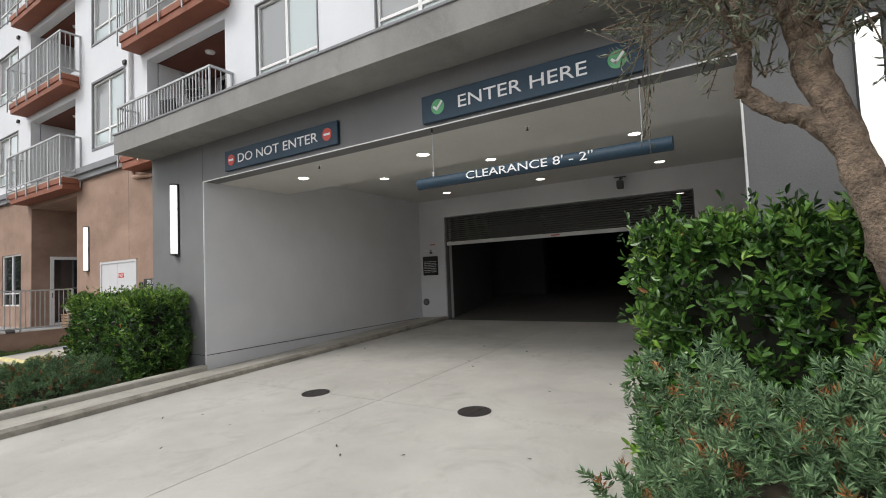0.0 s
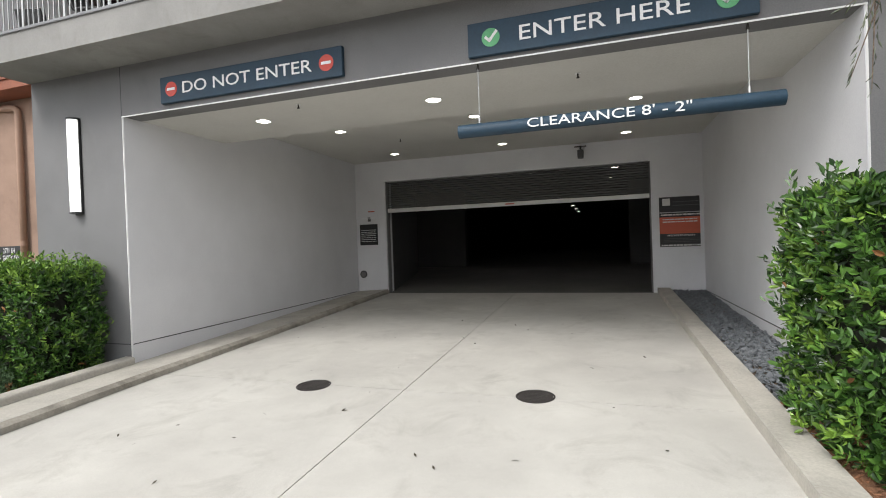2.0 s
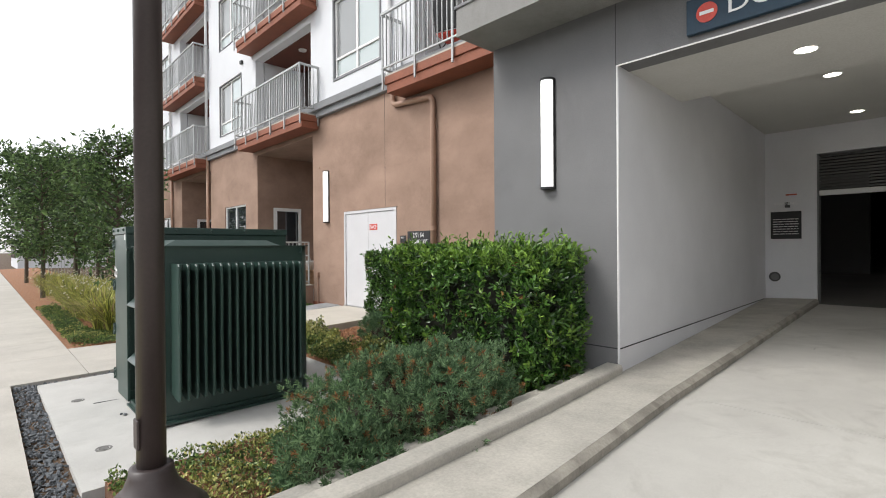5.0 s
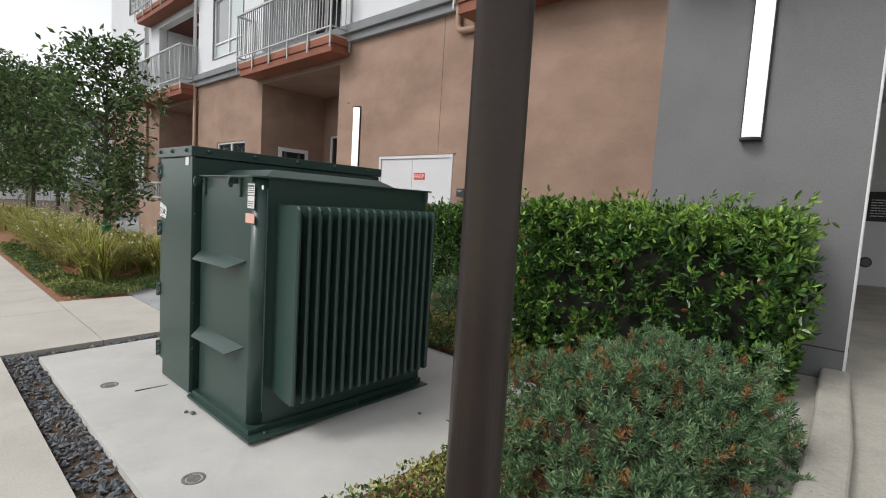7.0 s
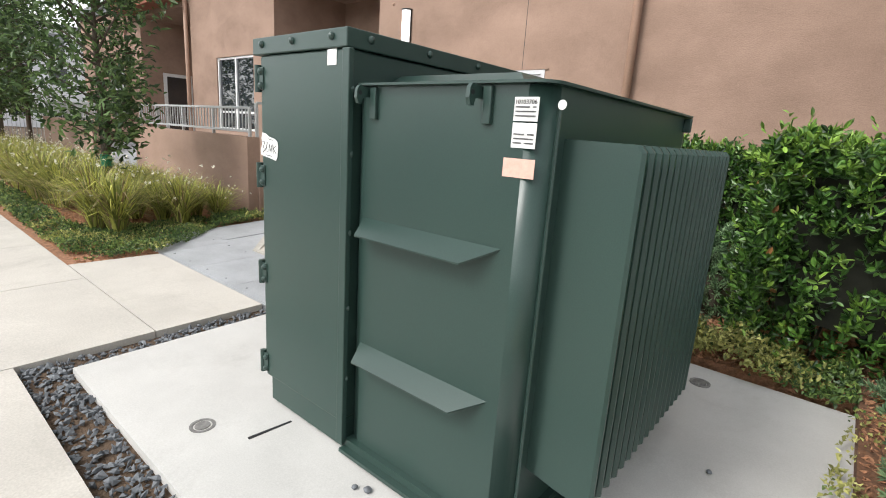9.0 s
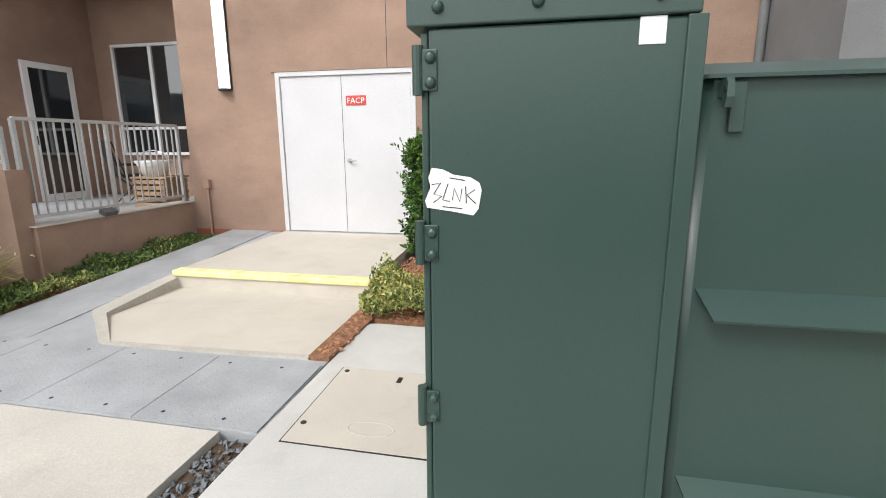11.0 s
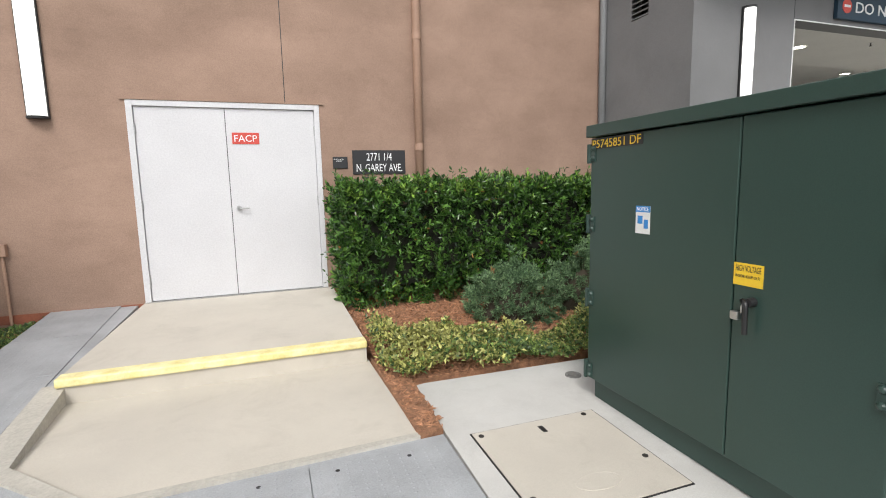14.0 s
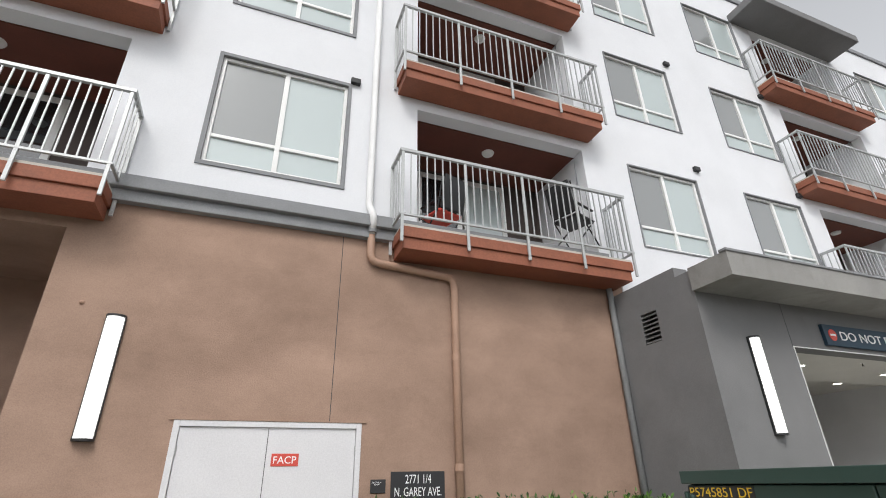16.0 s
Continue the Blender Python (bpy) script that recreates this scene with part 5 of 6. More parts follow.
# ---- planting ----
def leaf_material(name, col, tip, rough=0.45, rnd=0.45):
    m = bpy.data.materials.new(name)
    m.use_nodes = True
    nt = m.node_tree
    b = nt.nodes["Principled BSDF"]
    geo = nt.nodes.new("ShaderNodeNewGeometry")
    mix = nt.nodes.new("ShaderNodeMix")
    mix.data_type = "RGBA"
    mix.inputs["A"].default_value, mix.inputs["B"].default_value = (*col, 1), (*tip, 1)
    tc = nt.nodes.new("ShaderNodeTexCoord")
    big = node(nt, "ShaderNodeTexNoise", Scale=3.0, Detail=3.0)
    nt.links.new(tc.outputs["Object"], big.inputs["Vector"])
    add = nt.nodes.new("ShaderNodeMath")
    add.operation = "MULTIPLY_ADD"
    add.inputs[1].default_value = 1.6
    add.inputs[2].default_value = -0.55
    nt.links.new(big.outputs["Fac"], add.inputs[0])
    add2 = nt.nodes.new("ShaderNodeMath")
    add2.operation, add2.use_clamp = "ADD", True
    sub = nt.nodes.new("ShaderNodeMath")
    sub.operation = "MULTIPLY_ADD"
    sub.inputs[1].default_value, sub.inputs[2].default_value = 1.2, -0.45
    nt.links.new(geo.outputs["Random Per Island"], sub.inputs[0])
    nt.links.new(add.outputs[0], add2.inputs[0])
    nt.links.new(sub.outputs[0], add2.inputs[1])
    nt.links.new(add2.outputs[0], mix.inputs["Factor"])
    h = nt.nodes.new("ShaderNodeHueSaturation")
    mr = nt.nodes.new("ShaderNodeMapRange")
    mr.inputs["To Min"].default_value, mr.inputs["To Max"].default_value = 1 - rnd, 1 + rnd
    nt.links.new(geo.outputs["Random Per Island"], mr.inputs[0])
    nt.links.new(mr.outputs[0], h.inputs["Value"])
    nt.links.new(mix.outputs["Result"], h.inputs["Color"])
    nt.links.new(h.outputs[0], b.inputs["Base Color"])
    b.inputs["Roughness"].default_value = rough
    b.inputs["Subsurface Weight"].default_value = 0.0
    tr = nt.nodes.new("ShaderNodeBsdfTranslucent")
    nt.links.new(h.outputs[0], tr.inputs["Color"])
    ms = nt.nodes.new("ShaderNodeMixShader")
    ms.inputs[0].default_value = 0.14
    nt.links.new(b.outputs[0], ms.inputs[1])
    nt.links.new(tr.outputs[0], ms.inputs[2])
    nt.links.new(ms.outputs[0], nt.nodes["Material Output"].inputs["Surface"])
    return m


HEDGE = leaf_material("hedge_leaf", (0.026, 0.074, 0.016), (0.085, 0.18, 0.032), 0.28, 0.6)
HEDGE_NEW = leaf_material("young_hedge_leaf", (0.10, 0.20, 0.028), (0.19, 0.31, 0.05), 0.38)
HEDGE_OLD = leaf_material("withered_leaf", (0.22, 0.09, 0.03), (0.32, 0.16, 0.06))
SILVER = leaf_material("grey_green_leaf", (0.085, 0.165, 0.075), (0.18, 0.275, 0.135), 0.6, 0.35)
COVER = leaf_material("ground_cover_leaf", (0.06, 0.12, 0.035), (0.17, 0.24, 0.06))
COVER_Y = leaf_material("yellow_ground_cover_leaf", (0.30, 0.31, 0.09), (0.42, 0.41, 0.14))
GRASS = leaf_material("grass_blade", (0.19, 0.22, 0.045), (0.43, 0.42, 0.10), 0.6)
STRAW = leaf_material("straw_blade", (0.33, 0.24, 0.12), (0.45, 0.36, 0.2), 0.7)
PETAL = leaf_material("white_petal", (0.7, 0.68, 0.55), (0.75, 0.72, 0.6), 0.7, 0.1)
TREE = leaf_material("tree_leaf", (0.05, 0.10, 0.032), (0.12, 0.19, 0.06), 0.6)
OLIVE = leaf_material("olive_leaf", (0.07, 0.085, 0.05), (0.17, 0.19, 0.13), 0.5)
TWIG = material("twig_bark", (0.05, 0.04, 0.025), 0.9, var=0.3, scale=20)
# Near-black: the shade deep between hedge leaves, put into a colour.
HEDGE_SHADE = material("hedge_inner_shade", (0.016, 0.017, 0.010), 0.95, var=0.3, scale=20)
OLIVEBARK = material("olive_bark", (0.20, 0.15, 0.11), 0.95, var=0.5, scale=16, grain=60, bump=1.0, dist=0.03, blot=0.35, stain=0.7, spots=12)
TRUNK = material("tree_bark", (0.10, 0.08, 0.06), 0.95, var=0.3, scale=10, grain=50, bump=0.8, dist=0.02)
GREENTAPE = material("green_tree_tape", (0.02, 0.2, 0.1), 0.6, bump=0)


def unit(v):
    return v / np.maximum(np.linalg.norm(v, axis=1, keepdims=True), 1e-9)


def leaf_mesh(name, c, d, length, width, mat, rs, fold=0.25, flat=0.0, belly=0.45, oval=False):
    """One mesh of folded leaves at c, pointing along d; flat leans their faces upwards."""
    n = len(c)
    d = unit(d)
    ref = rs.normal(size=(n, 3)) * (1 - flat) + np.array([0, 0, 1.0]) * flat * 2
    side = unit(np.cross(d, ref))
    nor = np.cross(side, d)
    ln = (length * rs.uniform(0.65, 1.25, (n, 1)))
    wd = ln * width
    base, tip = c, c + d * ln - nor * ln * 0.12
    if oval:
        out = [base]
        for t, q in ((0.34, 1), (0.72, 1), (1, 0), (0.72, -1), (0.34, -1)):
            out.append(tip if q == 0 else c + d * ln * t + side * wd * 0.47 * q + nor * (wd * fold - ln * 0.12 * t * t))
        k = np.arange(n)[:, None] * 6
        me = bpy.data.meshes.new(name)
        me.from_pydata(np.stack(out, 1).reshape(-1, 3).tolist(), [], np.concatenate([k + np.array([[0, 1, 2, 3]]), k + np.array([[0, 3, 4, 5]])]).tolist())
        me.materials.append(mat)
        return me
    mid = c + d * ln * belly
    v = np.stack([base, mid + side * wd * 0.5 + nor * wd * fold, tip, mid - side * wd * 0.5 + nor * wd * fold], 1).reshape(-1, 3)
    k = np.arange(n)[:, None] * 4
    faces = np.concatenate([k + np.array([[0, 1, 2]]), k + np.array([[0, 2, 3]])]).tolist()
    me = bpy.data.meshes.new(name)
    me.from_pydata(v.tolist(), [], faces)
    me.materials.append(mat)
    return me


def stuff_part(name, me, parent, label=""):
    ob = new(name, me)
    ob.parent = parent
    ob.matrix_parent_inverse = Matrix.Translation(-parent.location)
    return tagged(ob, label, "", "", "stuff")


def hedge(x0, x1, y0, y1, z0, z1, seed, density, label, size=0.052, fresh=0.3, bulge=0.07, bright=-1):
    """A clipped hedge: a shell of leaves on a soft box, a dark inner mass and twigs."""
    rs = np.random.RandomState(seed)
    s = thing("hedge", ((x0 + x1) / 2, (y0 + y1) / 2, z0), label, "hedge")
    lo, hi = np.array([x0, y0, z0]), np.array([x1, y1, z1])
    dim = hi - lo
    area = np.array([dim[1] * dim[2], dim[1] * dim[2], dim[0] * dim[2], dim[0] * dim[2], dim[0] * dim[1]])
    nrm = np.array([[-1, 0, 0], [1, 0, 0], [0, -1, 0], [0, 1, 0], [0, 0, 1.0]])
    per = 8
    shoots = int(area.sum() * density / per)
    pick = rs.choice(5, shoots, p=area / area.sum())
    p = lo + rs.rand(shoots, 3) * dim
    for f in range(5):
        ax = (0, 0, 1, 1, 2)[f]
        p[pick == f, ax] = (lo if f in (0, 2) else hi)[ax]
    nn = nrm[pick]
    lump = np.array([noise.noise(Vector(q * 2.6 + seed)) + 0.9 * noise.noise(Vector(q * 8.0)) for q in p])[:, None]
    inner = rs.rand(shoots, 1) ** 1.3
    mid = (lo + hi) / 2
    c = p + nn * (bulge * lump - 0.25 * inner)
    q = (c - mid) / (dim / 2)
    c = mid + (c - mid) * (1 - 0.05 * np.clip(np.sort(np.abs(q), 1)[:, 1:2], 0, 1) ** 6)
    axis = unit(nn * 0.75 + np.array([0, 0, 0.75]) + rs.normal(size=(shoots, 3)) * 0.4)
    high = (c[:, 2] - z0) / (z1 - z0)
    young = (rs.rand(shoots) < fresh * (0.3 + 2.4 * (pick == bright) + 1.1 * (pick == 4) + 1.3 * (high > 0.82))) & (inner[:, 0] < 0.4)
    # each shoot is a whorl of leaves round its axis
    c, ax, yg = np.repeat(c, per, 0), np.repeat(axis, per, 0), np.repeat(young, per)
    n = len(c)
    turn = np.tile(np.arange(per) * 2.4, shoots) + np.repeat(rs.uniform(0, 6.3, shoots), per)
    u = unit(np.cross(ax, rs.normal(size=(shoots, 3)).repeat(per, 0)))
    rad = u * np.cos(turn)[:, None] + np.cross(ax, u) * np.sin(turn)[:, None]
    off = np.tile(np.linspace(0, 1, per), shoots)[:, None]
    c = c + ax * (off - 0.5) * size * 0.9
    d = unit(ax * (0.25 + 0.9 * off) + rad * (1.0 - 0.45 * off) + rs.normal(size=(n, 3)) * 0.16)
    old = (~yg) & (rs.rand(n) < 0.005)
    reg = ~yg & ~old
    stuff_part("foliage", leaf_mesh("foliage", c[reg], d[reg], size, 0.40, HEDGE, rs, fold=0.16, oval=True), s)
    stuff_part("young_foliage", leaf_mesh("young_foliage", c[yg], d[yg], size * 0.95, 0.38, HEDGE_NEW, rs, fold=0.16, oval=True), s, "bright yellow-green new growth")
    stuff_part("withered_foliage", leaf_mesh("withered_foliage", c[old], d[old], size, 0.42, HEDGE_OLD, rs, oval=True), s)
    # solid core whose colour paints the dark gaps behind the leaves
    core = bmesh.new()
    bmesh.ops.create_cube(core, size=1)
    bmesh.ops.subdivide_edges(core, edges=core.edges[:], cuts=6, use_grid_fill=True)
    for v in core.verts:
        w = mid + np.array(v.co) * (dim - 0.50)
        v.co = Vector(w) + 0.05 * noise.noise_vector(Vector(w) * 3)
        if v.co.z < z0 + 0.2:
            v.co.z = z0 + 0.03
    part("inner_core", core, HEDGE_SHADE, s, "dark solid core with the shade between leaves in its colour")
    st = bmesh.new()
    for k in range(int(max(4, dim[0] * dim[1] * 8))):
        x, y = rs.uniform(x0 + 0.1, x1 - 0.1), rs.uniform(y0 + 0.1, y1 - 0.1)
        tube([(x, y, z0 - 0.05), (x + rs.uniform(-0.05, 0.05), y + rs.uniform(-0.05, 0.05), z0 + 0.3)], 0.01, 5, st)
    tagged(part("stem_work", st, TWIG, s), "", "", "", "stuff")
    # loose shoots that break the clipped outline
    m = int(area.sum() * 12)
    idx = rs.choice(shoots, m)
    cc, dd = [], []
    for i in idx:
        way = unit((nn[i] * 0.5 + np.array([0, 0, 1.0]) + rs.normal(size=3) * 0.35)[None])[0]
        for k in range(6):
            cc.append(p[i] + way * (0.015 + 0.022 * k))
            dd.append(way * 0.7 + rs.normal(size=3) * 0.6)
    stuff_part("loose_growth", leaf_mesh("loose_growth", np.array(cc), np.array(dd), size * 0.9, 0.36, HEDGE_NEW if fresh > 0.2 else HEDGE, rs, oval=True), s, "loose new shoots")


def needle_bush(x, y, z, rx, ry, rz, seed, sprigs, label, size=0.06, red=0.04):
    """A low shrub of radiating needle-leaved sprigs on a lumpy mound."""
    rs = np.random.RandomState(seed)
    s = thing("shrub", (x, y, z), label, "shrub")
    a, b = rs.uniform(0, 2 * np.pi, sprigs), rs.rand(sprigs) ** 0.7 * np.pi / 2
    nn = np.stack([np.cos(a) * np.sin(b), np.sin(a) * np.sin(b), np.cos(b)], 1)
    lump = np.array([1 + 0.34 * noise.noise(Vector(q * 3.0 + seed)) + 0.2 * noise.noise(Vector(q * 8.0 + seed)) for q in nn])[:, None]
    depth = 1 - 0.28 * rs.rand(sprigs, 1) ** 2
    p = np.array([x, y, z]) + nn * np.array([rx, ry, rz]) * lump * depth
    axis = unit(nn * np.array([1 / rx, 1 / ry, 1.4 / rz]) + rs.normal(size=(sprigs, 3)) * 0.45 + np.array([0, 0, 0.4]))
    k = 18
    c = np.repeat(p, k, 0)
    ax = np.repeat(axis, k, 0)
    off = np.tile(np.linspace(0, 1, k), sprigs)[:, None]
    turn = np.tile(np.arange(k) * 2.4, sprigs)
    u = unit(np.cross(ax, rs.normal(size=(sprigs, 3)).repeat(k, 0)))
    rad = u * np.cos(turn)[:, None] + np.cross(ax, u) * np.sin(turn)[:, None]
    d = unit(ax * (0.15 + 0.95 * off) + rad * (1.0 - 0.55 * off) + rs.normal(size=(len(c), 3)) * 0.1)
    c = c + ax * (off - 0.6) * size * 0.9
    isred = np.repeat(rs.rand(sprigs) < red, k)
    stuff_part("foliage", leaf_mesh("foliage", c[~isred], d[~isred], size, 0.25, SILVER, rs), s)
    stuff_part("withered_growth", leaf_mesh("withered_growth", c[isred], d[isred], size, 0.18, HEDGE_OLD, rs), s, "rusty brown withered sprigs")
    tw = bmesh.new()
    for i in rs.choice(sprigs, min(60, sprigs // 4), replace=False):
        m = np.array([x, y, z]) * 0.5 + p[i] * 0.5 + rs.normal(size=3) * 0.04
        tube([(x + rs.normal() * rx * 0.2, y + rs.normal() * ry * 0.2, z), tuple(m), tuple(p[i])], [0.008, 0.006, 0.003], 5, tw)
    tagged(part("branch_work", tw, TWIG, s), "", "", "", "stuff")
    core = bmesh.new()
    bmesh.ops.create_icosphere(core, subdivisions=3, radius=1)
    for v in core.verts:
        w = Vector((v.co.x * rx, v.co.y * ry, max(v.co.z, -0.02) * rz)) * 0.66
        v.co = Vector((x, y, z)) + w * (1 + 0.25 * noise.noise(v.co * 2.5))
    part("inner_core", core, TWIG, s, "dense brown inner twigs")


def ground_cover(outline, z, seed, density, label, height=0.12, yellow=0.2, size=0.032, name="ground_cover"):
    """A mat of small leaves over an outline of x, y."""
    rs = np.random.RandomState(seed)
    pts = np.array(outline)
    lo, hi = pts.min(0), pts.max(0)
    n = int(np.prod(hi - lo) * density)
    q = lo + rs.rand(n, 2) * (hi - lo)
    inside = np.zeros(n, bool)
    for (xa, ya), (xb, yb) in zip(outline, outline[1:] + outline[:1]):
        cross = ((ya > q[:, 1]) != (yb > q[:, 1])) & (q[:, 0] < (xb - xa) * (q[:, 1] - ya) / (yb - ya + 1e-12) + xa)
        inside ^= cross
    q = q[inside]
    n = len(q)
    hgt = np.array([max(0.0, 0.55 + 0.9 * noise.noise(Vector((u, v, seed)) * 2.2) + 0.4 * noise.noise(Vector((u, v, seed)) * 7)) for u, v in q])
    zz = np.array([z(u, v) if callable(z) else z for u, v in q])
    keep = hgt > 0.12
    c = np.column_stack([q, zz + height * hgt * rs.uniform(0.2, 1, n) ** 0.5])[keep]
    d = rs.normal(size=c.shape) + np.array([0, 0, 0.8])
    yl = np.array([noise.noise(Vector((u, v, 3.0 + seed)) * 1.7) for u, v, _ in c]) + rs.normal(size=len(c)) * 0.25 > 0.42 - yellow
    s = thing(name, (float(q[:, 0].mean()), float(q[:, 1].mean()), float(zz.mean())), label, "ground cover")
    stuff_part("foliage", leaf_mesh("foliage", c[~yl], d[~yl], size, 0.6, COVER, rs, flat=0.5), s)
    if yl.any():
        stuff_part("yellow_foliage", leaf_mesh("yellow_foliage", c[yl], d[yl], size, 0.6, COVER_Y, rs, flat=0.5), s, "pale yellow-green leaves")


def chips(name, outline, z, seed, count, size, mat, label, flat=0.35):
    """A layer of loose stones or bark pieces in one mesh."""
    rs = np.random.RandomState(seed)
    pts = np.array(outline)
    lo, hi = pts.min(0), pts.max(0)
    q = lo + rs.rand(count, 2) * (hi - lo)
    inside = np.zeros(count, bool)
    for (xa, ya), (xb, yb) in zip(outline, outline[1:] + outline[:1]):
        inside ^= ((ya > q[:, 1]) != (yb > q[:, 1])) & (q[:, 0] < (xb - xa) * (q[:, 1] - ya) / (yb - ya + 1e-12) + xa)
    q = q[inside]
    oct_v = np.array([[1, 0, 0], [-1, 0, 0], [0, 1, 0], [0, -1, 0], [0, 0, 1], [0, 0, -1.0]])
    oct_f = np.array([[0, 2, 4], [2, 1, 4], [1, 3, 4], [3, 0, 4], [2, 0, 5], [1, 2, 5], [3, 1, 5], [0, 3, 5]])
    vs, fs = [], []
    for i, (x, y) in enumerate(q):
        r = size * rs.uniform(0.5, 1.3)
        m = np.array((Euler((rs.normal() * 0.5, rs.normal() * 0.5, rs.uniform(0, 6.3)))).to_matrix())
        v = (oct_v * rs.uniform(0.6, 1.2, (6, 3)) * [r, r * (rs.uniform(0.35, 0.8) if mat is STONE else rs.uniform(0.16, 0.45)), r * flat]) @ m.T
        vs.append(v + [x, y, (z(x, y) if callable(z) else z) + r * flat * rs.uniform(0.1, 1.2)])
        fs.append(oct_f + 6 * i)
    me = bpy.data.meshes.new(name)
    me.from_pydata(np.concatenate(vs).tolist(), [], np.concatenate(fs).tolist())
    me.materials.append(mat)
    return tagged(new(name, me), label, "gravel" if mat is STONE else "mulch", "", "stuff")


# hedges
hedge(-0.47, 3.2, 3.55, 4.84, 0.06, 1.72, 3, 2300, "tall clipped green hedge beside the garage entrance", 0.066, 0.16, 0.11, 0)
hedge(-9.62, -7.45, 3.92, 4.84, -0.1, 1.36, 4, 2400, "clipped bright green hedge before the grey wall", 0.062, 0.62, 0.15)
hedge(-12.62, -8.9, 5.62, 6.35, -0.12, 1.27, 6, 2600, "clipped dark green hedge along the brown wall", 0.062, 0.12, 0.08)
# shrubs
needle_bush(0.42, 2.55, -0.02, 0.90, 0.74, 1.02, 11, 3600, "grey-green needle-leaved shrub with rusty sprigs", 0.037, 0.10)
needle_bush(-7.92, 2.9, -0.12, 0.80, 0.95, 0.62, 12, 3300, "low grey-green needle-leaved shrub with rusty sprigs", 0.038, 0.11)
needle_bush(-7.65, 2.15, -0.2, 0.42, 0.5, 0.42, 13, 650, "low grey-green needle-leaved shrub", 0.045, 0.05)
needle_bush(-8.1, 3.75, -0.12, 0.62, 0.4, 0.5, 14, 750, "low grey-green needle-leaved shrub", 0.045, 0.06)
needle_bush(-10.95, 4.95, -0.16, 0.5, 0.42, 0.56, 15, 560, "grey-green needle-leaved shrub in bark mulch", 0.048, 0.01)
needle_bush(-10.0, 5.0, -0.16, 0.55, 0.42, 0.62, 16, 560, "grey-green needle-leaved shrub in bark mulch", 0.048, 0.01)
# ground cover
ground_cover([(-12.40, 3.75), (-8.85, 3.68), (-8.9, 4.35), (-11.3, 4.32), (-12.0, 4.75), (-12.54, 4.7), (-12.53, 4.0)], -0.2, 21, 7000, "dense mat of green and yellow ground cover", 0.3, 0.42, 0.04)
ground_cover([(-15.47, 3.2), (-15.47, 6.42), (-16.03, 6.42), (-16.03, 4.2), (-15.9, 3.3)], lambda x, y: walk_z(y) - 0.02 + 0.03 * max(0, y - 3), 22, 6000, "dense mat of small green ground cover", 0.22, 0.1, 0.038)
ground_cover([(-14.8, 1.47), (-14.66, 2.22), (-15.45, 3.18), (-16.2, 3.5), (-16.4, 1.47)], -0.23, 23, 6500, "patchy low green ground cover over mulch", 0.12, 0.12)
ground_cover([(-16.4, 1.47), (-22, 1.47), (-22, 1.95), (-16.4, 1.9)], -0.23, 24, 3200, "patchy low green ground cover over mulch", 0.12, 0.12, 0.04)
ground_cover([(-8.85, 1.0), (-7.44, 1.0), (-7.44, 2.2), (-8.85, 2.4)], -0.21, 25, 3600, "patchy low green and yellow ground cover", 0.1, 0.22)
ground_cover([(-9.0, 2.4), (-8.85, 3.85), (-9.6, 4.0), (-8.3, 4.0), (-8.2, 2.4)], -0.19, 26, 1500, "yellow-green ground cover beside the pad", 0.14, 0.35)
# mulch and slate
chips("bark_chips", [(-12.52, 3.1), (-12.36, 3.12), (-12.36, 3.86), (-8.9, 3.86), (-8.9, 5.7), (-12.55, 5.7)], lambda x, y: -0.19 + 0.05 * max(0, y - 3.86), 31, 13000, 0.032, BARK, "loose orange-brown bark chips", 0.3)
chips("bark_chips", [(-0.45, 1.05), (1.6, 1.05), (1.6, 4.7), (-0.45, 4.7)], lambda x, y: drive_z(y) + 0.06, 32, 8000, 0.025, BARK, "loose orange-brown bark chips", 0.3)
chips("bark_chips", [(-8.83, 1.0), (-7.44, 1.0), (-7.44, 4.8), (-8.83, 4.7)], lambda x, y: walk_z(y) + 0.03 + 0.035 * max(0, y - 2), 33, 6500, 0.025, BARK, "loose orange-brown bark chips", 0.3)
chips("bark_chips", [(-14.8, 1.5), (-14.65, 2.25), (-15.45, 3.15), (-15.45, 4.0), (-21, 4.0), (-21, 1.5)], lambda x, y: walk_z(y) - 0.02, 34, 9000, 0.028, BARK, "loose orange-brown bark chips", 0.3)
structure("mulch_patch", prism([(-12.535, 3.07), (-12.385, 3.07), (-12.35, 3.86), (-12.55, 4.42)], -0.5, -0.18), BARK, "strip of bark mulch between the slabs", "planting bed")
chips("slate_chips", [(-0.46, 4.3), (0.165, 4.3), (0.165, 11.1), (-0.46, 11.1)], lambda x, y: drive_z(y) + 0.035, 35, 5200, 0.04, STONE, "loose dark grey slate chips", 0.4)
chips("slate_chips", [(-12.585, 0.66), (-8.0, 0.66), (-8.0, 0.865), (-12.38, 0.865), (-12.38, 2.18), (-12.585, 2.18)], lambda x, y: walk_z(y) - 0.045, 36, 9000, 0.026, STONE, "loose dark grey slate chips", 0.5)


